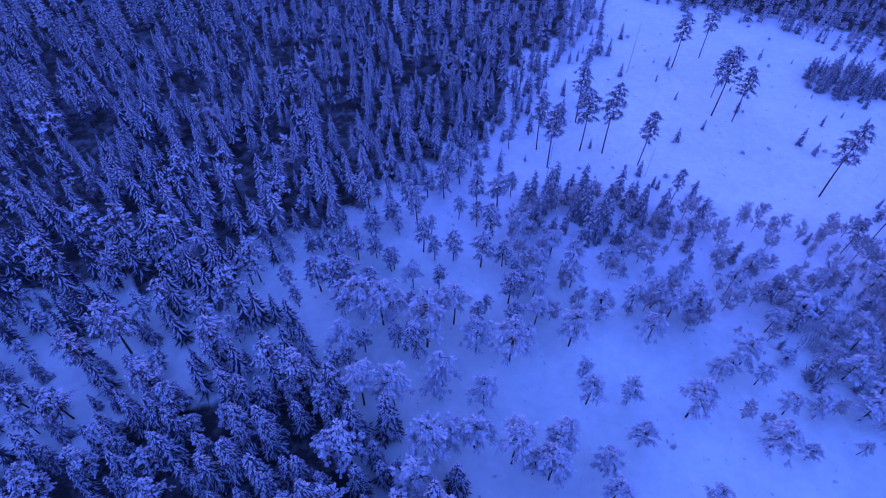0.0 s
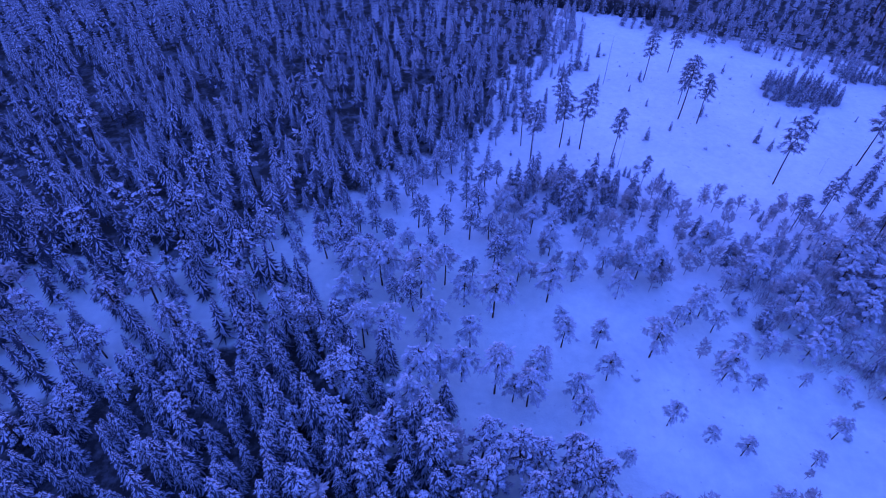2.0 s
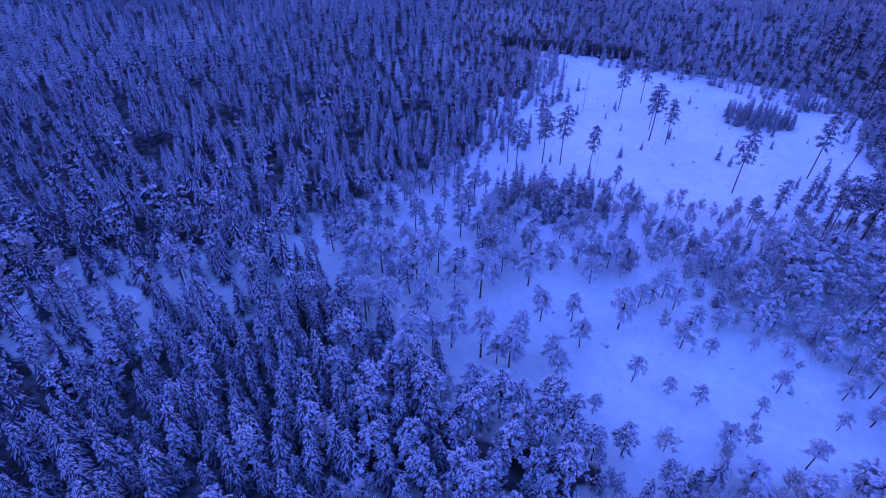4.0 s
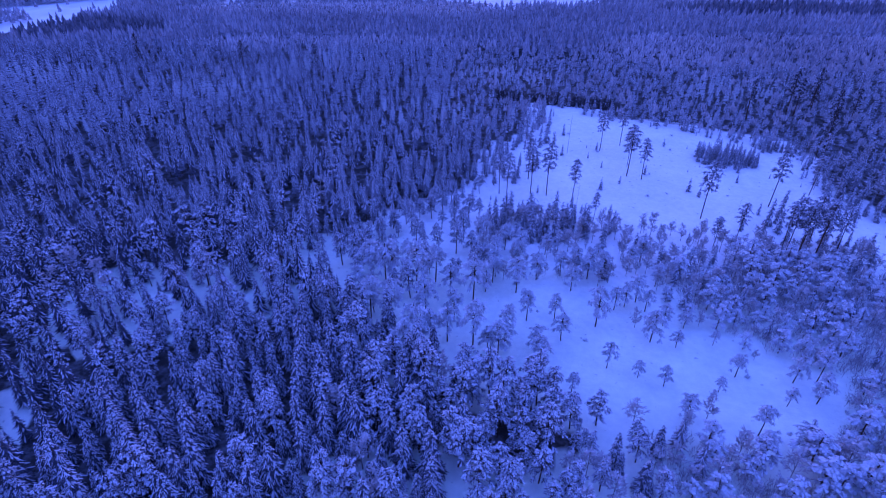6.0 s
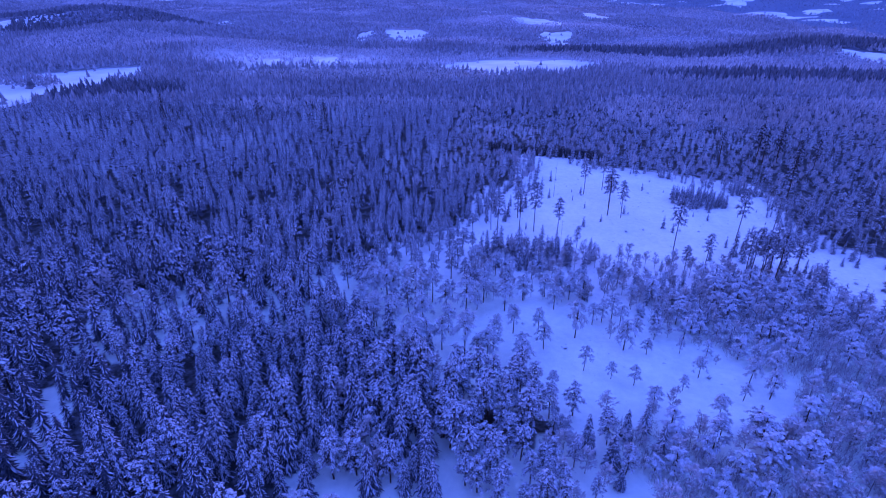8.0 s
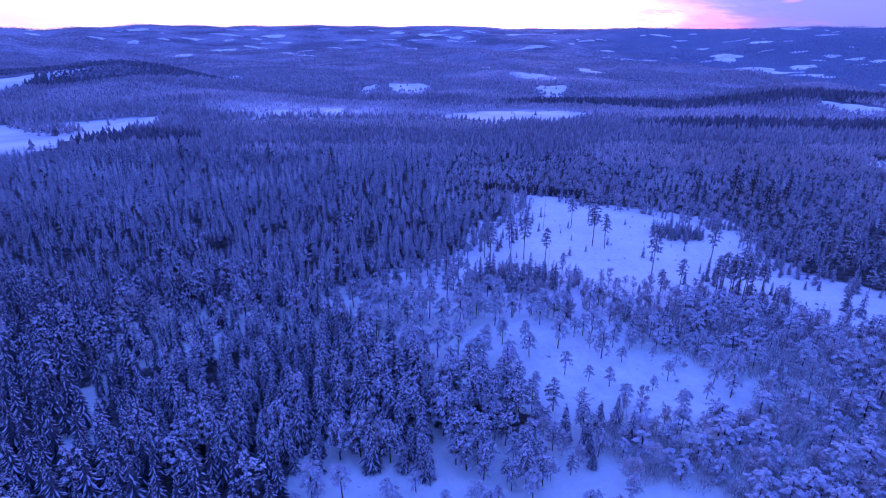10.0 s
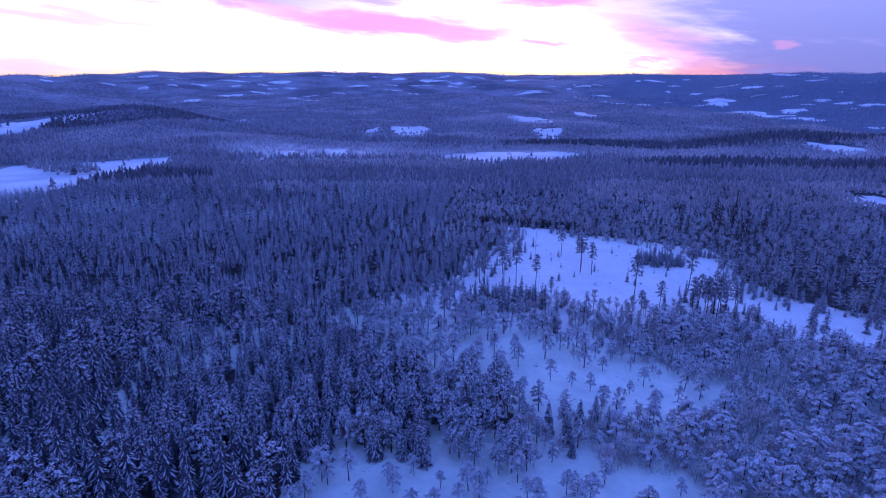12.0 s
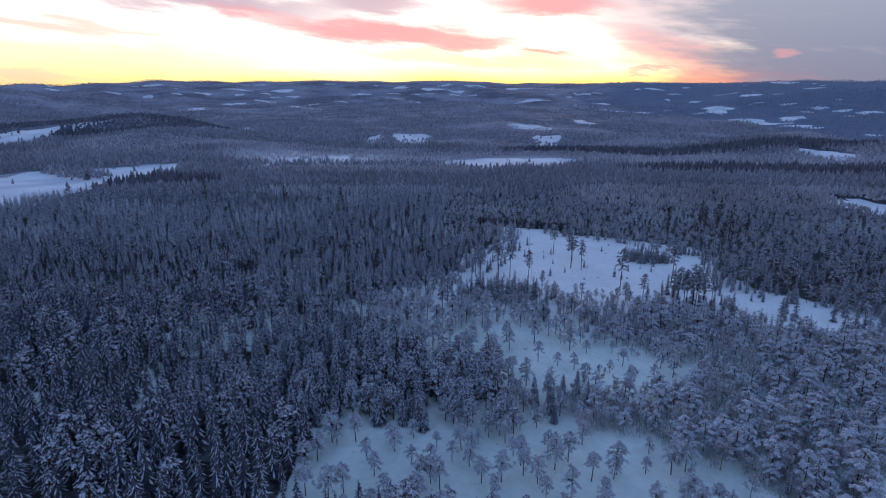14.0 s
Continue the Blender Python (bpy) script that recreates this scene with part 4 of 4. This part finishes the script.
# ---------------------------------------------------------------- near forest: the trees nearest to the flight stand singly, the rest as woods
x, y = scatter(-190, 330, -46, 72, 3.55, rng)
open_here = clear_of(x, y, rng, np.where(x > 30, 3.4, 1.8), OPEN, BOG)
thin = (inside(GLADE, x, y) & (rng.random(len(x)) < 0.36)) | (clear_of(x, y, rng, 1.5, *PATHS) & (rng.random(len(x)) < 0.58))
ok = in_reach(x, y, 5) & ~open_here & ~thin & (rng.random(len(x)) < 0.90)
x, y = x[ok], y[ok]
eastern = x + rng.normal(0, 4.0, len(x)) > 22 + 0.25 * np.abs(y)
kind = rng.random(len(x)) + 0.16 * np.sin(x / 17.0) * np.cos(y / 13.0)
h = np.where(eastern, rng.uniform(4.8, 10.2, len(x)), rng.uniform(8.0, 14.5, len(x)))
h = h * (0.9 + 0.16 * np.sin(x / 23.0 + 1) * np.sin(y / 19.0))
dark_west = (x < -18 - 0.5 * (y - 10)) & (y < 22)
is_birch = (eastern & (kind < 0.46)) | (~eastern & ~dark_west & (kind < 0.05))
is_pine = ~is_birch & np.where(eastern, kind < 0.97, np.where(dark_west, kind < 0.14, kind < 0.34))
is_pine |= ~is_birch & ((eastern & inside(OPEN, x, y)) | (~eastern & (x + rng.normal(0, 3, len(x)) > 4)))
is_spruce = ~is_birch & ~is_pine
single = (x > -66) & (x < 44) & (y > -12) & (y < 42)

spruce_makers, laden_makers = [], []
for k in range(8):
    spruce_makers.append((12.0, lambda k=k: make_tree(
        "spruce_tree", spruce_shape(np.random.default_rng(600 + k), 12.0, 2.1 + 0.2 * (k % 3), 15, 7, 2, 0.76), (MAT["bark"], MAT["spruce"], MAT["snow"]),
        "dark spruce with drooping branches heavy with snow", "spruce tree", "snow-laden spruces")))
    laden_makers.append((11.0, lambda k=k: make_tree(
        "pine_tree", pine_shape(np.random.default_rng(700 + k), 11.0, 0.30 + 0.04 * (k % 3), 2.3 + 0.2 * (k % 2), 128, 7, 0.74, 0.42, 0.49, 0.65), (MAT["bark"], MAT["pine"], MAT["snow"]),
        "forest pine with rounded crown laden with snow", "pine tree", "snow-laden forest pines")))
s = single & is_spruce
plant(spruce_makers, list(zip(x[s], y[s], h[s]))[:260], rng, used)
s2 = single & is_pine
plant(laden_makers, list(zip(x[s2], y[s2], h[s2]))[:190], rng, used)
done = np.zeros(len(x), bool)
done[np.nonzero(s)[0][:260]] = True
done[np.nonzero(s2)[0][:190]] = True

TREE = [MAT["bark"], MAT["spruce"], MAT["snow"]]
PINE = [MAT["bark"], MAT["pine"], MAT["snow"]]
R = np.random.default_rng
near_spruce = [spruce_shape(R(20 + k), 12.0, 2.2 + 0.12 * k, 18, 8, 1, 0.85, 0.14, 0.76, 0.8) for k in range(6)]
south_spruce = [spruce_shape(R(25 + k), 12.0, 1.95 + 0.10 * k, 17, 8, 1, 0.50, 0.14, 0.74, 0.75) for k in range(5)]
near_pine = [pine_shape(R(30 + k), 11.0, 0.32, 2.2, 70, 6, 0.60, 0.42, 0.60, 0.55, True) for k in range(6)]
thicket_pine = [pine_shape(R(35 + k), 11.0, 0.26, 2.3, 64, 6, 0.85, 0.38, 0.60, 0.8, True) for k in range(6)]
near_birch = [birch_shape(R(40 + k), 8.0, 2.0, 16, 13) for k in range(5)]
q = is_spruce & ~done & eastern
grove("spruce_thicket", near_spruce, x[q], y[q], h[q], 12.0, [MAT["bark"], MAT["young"], MAT["snow"]], rng, "frosted spruces scattered through the bog-edge thicket", "thicket")
south = (y < 2) | (x < -48 - 0.3 * y)
q = is_spruce & ~done & ~eastern & south
grove("dark_spruce_forest", south_spruce, x[q], y[q], h[q], 12.0, TREE, rng, "dark spruce forest with patches of snow on the branches", "forest")
q = is_spruce & ~done & ~eastern & ~south
grove("spruce_forest", near_spruce, x[q], y[q], h[q], 12.0, TREE, rng, "dense spruce forest with snow on every branch", "forest")
q = is_pine & ~done & ~eastern
grove("pine_forest", near_pine, x[q], y[q], h[q], 11.0, PINE, rng, "forest pines with rounded snow-covered crowns", "forest")
q = is_pine & ~done & eastern
some = q & (rng.random(len(x)) < 0.88)
grove("pine_thicket", thicket_pine, x[some], y[some], h[some], 11.0, [MAT["bark"], MAT["frosted"], MAT["snow"]], rng, "low pines white with hoar frost at the edge of the bog", "thicket", 1.5)
q = q & ~some
grove("pine_thicket", thicket_pine, x[q], y[q], h[q], 11.0, [MAT["bark"], MAT["grey"], MAT["snow"]], rng, "low pines grey with frost at the edge of the bog", "thicket", 1.5)
grove("birch_thicket", near_birch, x[is_birch], y[is_birch], h[is_birch] * 0.85, 8.0, [MAT["birch_bark"], MAT["twig"]], rng, "leafless birch thicket grey with frost", "thicket", 1.25)

# willow and birch scrub fills the thicket east of the bog
x, y = scatter(40, 270, -46, 80, 2.5, rng, 0.5)
ok = in_reach(x, y, 5) & ~clear_of(x, y, rng, 2.2, OPEN, BOG) & (x > 34 + 0.25 * np.abs(y) + rng.normal(0, 6, len(x))) & (rng.random(len(x)) < 0.7)
x, y = x[ok], y[ok]
scrub = [bush_shape(R(800 + k), 3.5, 1.8, 64) for k in range(6)]
grove("willow_scrub", scrub, x, y, rng.uniform(2.0, 5.0, len(x)), 3.5, [MAT["twig"]], rng, "leafless willow and birch scrub grey with hoar frost", "scrub")

# ---------------------------------------------------------------- forest round and behind the clearing
x, y = scatter(-330, 330, 72, 155, 3.5, rng, 0.5)
ok = in_reach(x, y, 10) & ~clear_of(x, y, rng, np.where(x < 60, 3.0, 1.6), OPEN) & (y < 155 - 12 * rng.random(len(x))) & (rng.random(len(x)) < np.where(x > 110, 0.78, 0.94)) & (np.sin(x / 6.3 + 0.4 * np.sin(y / 9)) * np.sin(y / 7.7 + x / 31) < 0.72)
x, y = x[ok], y[ok]
h = np.where(x > 110, rng.uniform(5.0, 11.5, len(x)), rng.uniform(5.8, 11.5, len(x)) + 3.0 * rng.random(len(x)) ** 4) * (0.92 + 0.12 * np.sin(x / 31.0) * np.cos(y / 27.0))
h = np.where(beside_clearing(x, y, 6.0), h * 0.78, h)
pale = (np.sin(x / 60 + 0.02 * y) + np.sin(y / 37 + 1.0)) * 0.5
birchy = rng.random(len(x)) < np.where(x > 110, 0.30, 0.03)
piny = ~birchy & (rng.random(len(x)) < np.where(x > 100, 0.30, 0.07))
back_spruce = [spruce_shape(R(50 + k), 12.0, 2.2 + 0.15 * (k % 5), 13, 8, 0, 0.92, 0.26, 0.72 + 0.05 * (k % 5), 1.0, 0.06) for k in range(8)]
back_pine = [pine_shape(R(60 + k), 13.0, 0.42, 2.1, 30, 6, 0.6, 0.42, 0.75, 0.4, True) for k in range(4)]
back_birch = [birch_shape(R(70 + k), 8.0, 1.9, 10, 8) for k in range(4)]
q = ~birchy & ~piny
frosted = q & (pale + rng.normal(0, 0.6, len(x)) > -0.1)
frosted |= q & (x > -38 + 0.2 * (y - 72)) & (x < 30) & (rng.random(len(x)) < 0.7)
frosted |= q & (x < 60) & beside_clearing(x, y, 9.0) & (rng.random(len(x)) < 0.85)
frosted |= q & (x > 110) & (rng.random(len(x)) < 0.7)
q = q & ~frosted
hoary = frosted & (np.sin(x / 23 + y / 41) * np.sin(y / 19 - x / 57) + rng.normal(0, 0.3, len(x)) > 0.55)
frosted &= ~hoary
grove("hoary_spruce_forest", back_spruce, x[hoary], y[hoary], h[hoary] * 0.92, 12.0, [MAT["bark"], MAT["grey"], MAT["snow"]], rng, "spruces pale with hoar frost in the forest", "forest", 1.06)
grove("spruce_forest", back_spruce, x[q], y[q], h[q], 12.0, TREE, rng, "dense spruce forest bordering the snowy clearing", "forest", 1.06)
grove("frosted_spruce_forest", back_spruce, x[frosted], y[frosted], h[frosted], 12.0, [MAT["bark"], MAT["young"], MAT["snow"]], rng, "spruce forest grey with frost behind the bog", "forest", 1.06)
grove("pine_forest", back_pine, x[piny], y[piny], h[piny] * 1.15, 13.0, PINE, rng, "scattered snow-dusted pines above the forest", "forest")
grove("birch_thicket", back_birch, x[birchy], y[birchy], h[birchy] * 0.8, 8.0, [MAT["birch_bark"], MAT["twig"]], rng, "frosted birches among the spruces", "thicket", 1.5)


# the same forest farther back
x, y = scatter(-430, 430, 143, 300, 3.6, rng, 0.5)
ok = in_reach(x, y, 10) & ~inside(OPEN, x, y) & ~field_reach(x, y, 1.0) & (rng.random(len(x)) < 0.95) & ~((x > 16) & (x < 78) & (np.abs(y - 204 + 0.25 * (x - 20)) < 5.5)) & (y > 143 + 12 * rng.random(len(x))) & (y < 300 - 30 * rng.random(len(x)))
x, y = x[ok], y[ok]
h = (rng.uniform(5.5, 11.5, len(x)) + 3.0 * rng.random(len(x)) ** 5) * (0.94 + 0.12 * np.sin(x / 31.0) * np.cos(y / 27.0))
leafless = ((x - 230) / 170) ** 2 + ((y - 295) / 50) ** 2 + rng.normal(0, 0.2, len(x)) < 1
behind = (x > 0) & (y > 150)
h = np.where(behind, h * 0.78, h)
leafless |= rng.random(len(x)) < np.where(behind, 0.32, 0.03)
pale = np.sin(x / 67 + 0.03 * y) + np.sin(y / 29 + 1.0) + rng.normal(0, 0.7, len(x)) > np.where(behind, -0.9, -0.3)
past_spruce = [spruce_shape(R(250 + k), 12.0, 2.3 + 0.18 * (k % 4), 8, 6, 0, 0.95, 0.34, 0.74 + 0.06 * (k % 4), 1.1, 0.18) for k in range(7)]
past_birch = [puff_shape(R(260 + k), 8.0, 1.7, 26) for k in range(5)]
q = ~leafless & ~pale
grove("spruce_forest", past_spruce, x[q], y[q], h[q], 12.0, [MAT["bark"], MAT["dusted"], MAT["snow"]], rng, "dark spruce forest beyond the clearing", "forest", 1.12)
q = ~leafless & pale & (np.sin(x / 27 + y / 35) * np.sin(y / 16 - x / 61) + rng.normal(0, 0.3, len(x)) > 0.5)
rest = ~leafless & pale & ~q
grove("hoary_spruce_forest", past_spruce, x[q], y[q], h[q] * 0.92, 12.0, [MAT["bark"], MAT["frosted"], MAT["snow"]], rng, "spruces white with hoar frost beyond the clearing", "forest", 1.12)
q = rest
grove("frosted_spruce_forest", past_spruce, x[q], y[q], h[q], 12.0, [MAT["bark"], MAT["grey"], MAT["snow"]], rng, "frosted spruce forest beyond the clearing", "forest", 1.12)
grove("birch_woods", past_birch, x[leafless], y[leafless], h[leafless] * 0.8, 8.0, [MAT["wood_pale"], MAT["twig"]], rng, "pale frosted birch woods beyond the clearing", "forest")

# ---------------------------------------------------------------- woods of the middle distance and beyond
STANDS = [(-110, 425, 150, 62), (230, 300, 170, 48), (-190, 590, 110, 120), (120, 800, 300, 60), (-400, 700, 160, 60), (-60, 300, 120, 40)]   # pale deciduous stands
DARK_STANDS = [(-700, 930, 270, 170), (420, 440, 260, 40), (350, 680, 300, 40), (-290, 335, 90, 30), (60, 240, 120, 26)]


def far_woods(y0, y1, step, shapes_dark, shapes_pale, h_range, names, keep=0.9, fade=0.0):
    x, y = scatter(-0.9 * (y1 + 150), 0.9 * (y1 + 150), y0, y1, step, rng)
    ok = in_reach(x, y, 15) & (~field_reach(x, y, 2.0) | (rng.random(len(x)) < 0.012)) & (rng.random(len(x)) < keep) & (y >= y0 + fade * rng.random(len(x)))
    belt = (np.abs((x + 390) * 0.595 + (y - 405) * 0.80) < 17) & (x > -470) & (x < -330) & (rng.random(len(x)) < 0.26)
    ok |= belt & in_reach(x, y, 15) & (y >= y0)
    x, y = x[ok], y[ok]
    scrub = ((x + 185) / 105) ** 2 + ((y - 585) / 95) ** 2 < 1
    stay = ~scrub | (rng.random(len(x)) < 0.4)
    x, y = x[stay], y[stay]
    gloom = np.zeros(len(x))
    for cx, cy, rx, ry in DARK_STANDS:
        gloom = np.maximum(gloom, 1.6 * np.exp(-(((x - cx) / rx) ** 2 + ((y - cy) / ry) ** 2) ** 2))
    across = np.arctan2(x + 13, y + 136)                                     # spruce on the far side of the valley, with haze in its colour
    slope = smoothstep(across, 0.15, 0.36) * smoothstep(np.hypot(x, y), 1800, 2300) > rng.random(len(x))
    frosty = np.zeros(len(x))
    for cx, cy, rx, ry in STANDS:
        frosty = np.maximum(frosty, 1.6 * np.exp(-(((x - cx) / rx) ** 2 + ((y - cy) / ry) ** 2) ** 2))
    stand = frosty - gloom - 0.30 + 0.55 * np.sin(x / 190 + 0.8 * np.sin(y / 90)) * 0.5 + np.sin(y / 83 + x / 600 + 0.6) * 0.7 + 0.25 * np.sin(x / 53 + y / 61)
    pale = stand + rng.normal(0, 0.16, len(x)) > -0.02
    h = rng.uniform(*h_range, len(x)) * np.where(pale, 0.8, 1.0)
    deep = ~pale & ~slope & (gloom > 0.6)
    if deep.any():
        grove("dark_" + names[0], shapes_dark, x[deep], y[deep], h[deep] * 1.1, 12.0, [MAT["wood_deep"], MAT["wood_deep"]], rng, "dark stand of old spruces in the woods", "forest")
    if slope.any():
        grove("valley_" + names[0], shapes_dark, x[slope], y[slope], h[slope], 12.0, [MAT["wood_haze"], MAT["wood_haze"]], rng, "spruce woods across the valley, coloured blue-grey for haze", "forest")
    rest = ~pale & ~deep & ~slope
    pale &= ~slope
    grove(names[0], shapes_dark, x[rest], y[rest], h[rest], 12.0, [MAT["wood_dark"], MAT["wood_dark"]], rng, "snow-dusted spruce woods stretching into the distance", "forest")
    grove(names[1], shapes_pale, x[pale], y[pale], h[pale], 10.0, [MAT["wood_pale"], MAT["wood_dark"]], rng, "pale frosted deciduous woods in the distance", "forest")


mid_dark = [far_shape(R(80 + k), 12.0, 2.7, 3, 6) for k in range(8)]
mid_pale = [puff_shape(R(90 + k), 10.0, 1.7, 14) for k in range(6)]
far_woods(270, 430, 3.3, mid_dark, mid_pale, (6, 12), ("spruce_woods", "frosted_woods"), fade=30.0)
far_dark = [far_shape(R(85 + k), 12.0, 3.3, 2, 5) for k in range(8)]
far_pale = [puff_shape(R(95 + k), 10.0, 2.2, 6) for k in range(6)]
far_woods(430, 800, 4.2, far_dark, far_pale, (6, 11), ("far_spruce_woods", "far_frosted_woods"))
dist_dark = [far_shape(R(180 + k), 12.0, 4.2, 1, 5) for k in range(8)]
dist_pale = [puff_shape(R(190 + k), 10.0, 3.0, 4) for k in range(6)]
far_woods(800, 1700, 6.9, dist_dark, dist_pale, (6, 10), ("distant_spruce_woods", "distant_frosted_woods"))
last_dark = [far_shape(R(280 + k), 12.0, 4.5, 1, 4) for k in range(6)]
last_pale = [puff_shape(R(290 + k), 10.0, 4.5, 4) for k in range(5)]
far_woods(1700, 3000, 14.5, last_dark, last_pale, (8, 13), ("farthest_spruce_woods", "farthest_frosted_woods"))
ridge_dark = [far_shape(R(380 + k), 12.0, 8.5, 1, 4) for k in range(6)]
ridge_pale = [puff_shape(R(390 + k), 10.0, 8.0, 4) for k in range(5)]
far_woods(3000, 4250, 23.0, ridge_dark, ridge_pale, (5, 8), ("ridge_spruce_woods", "ridge_frosted_woods"))
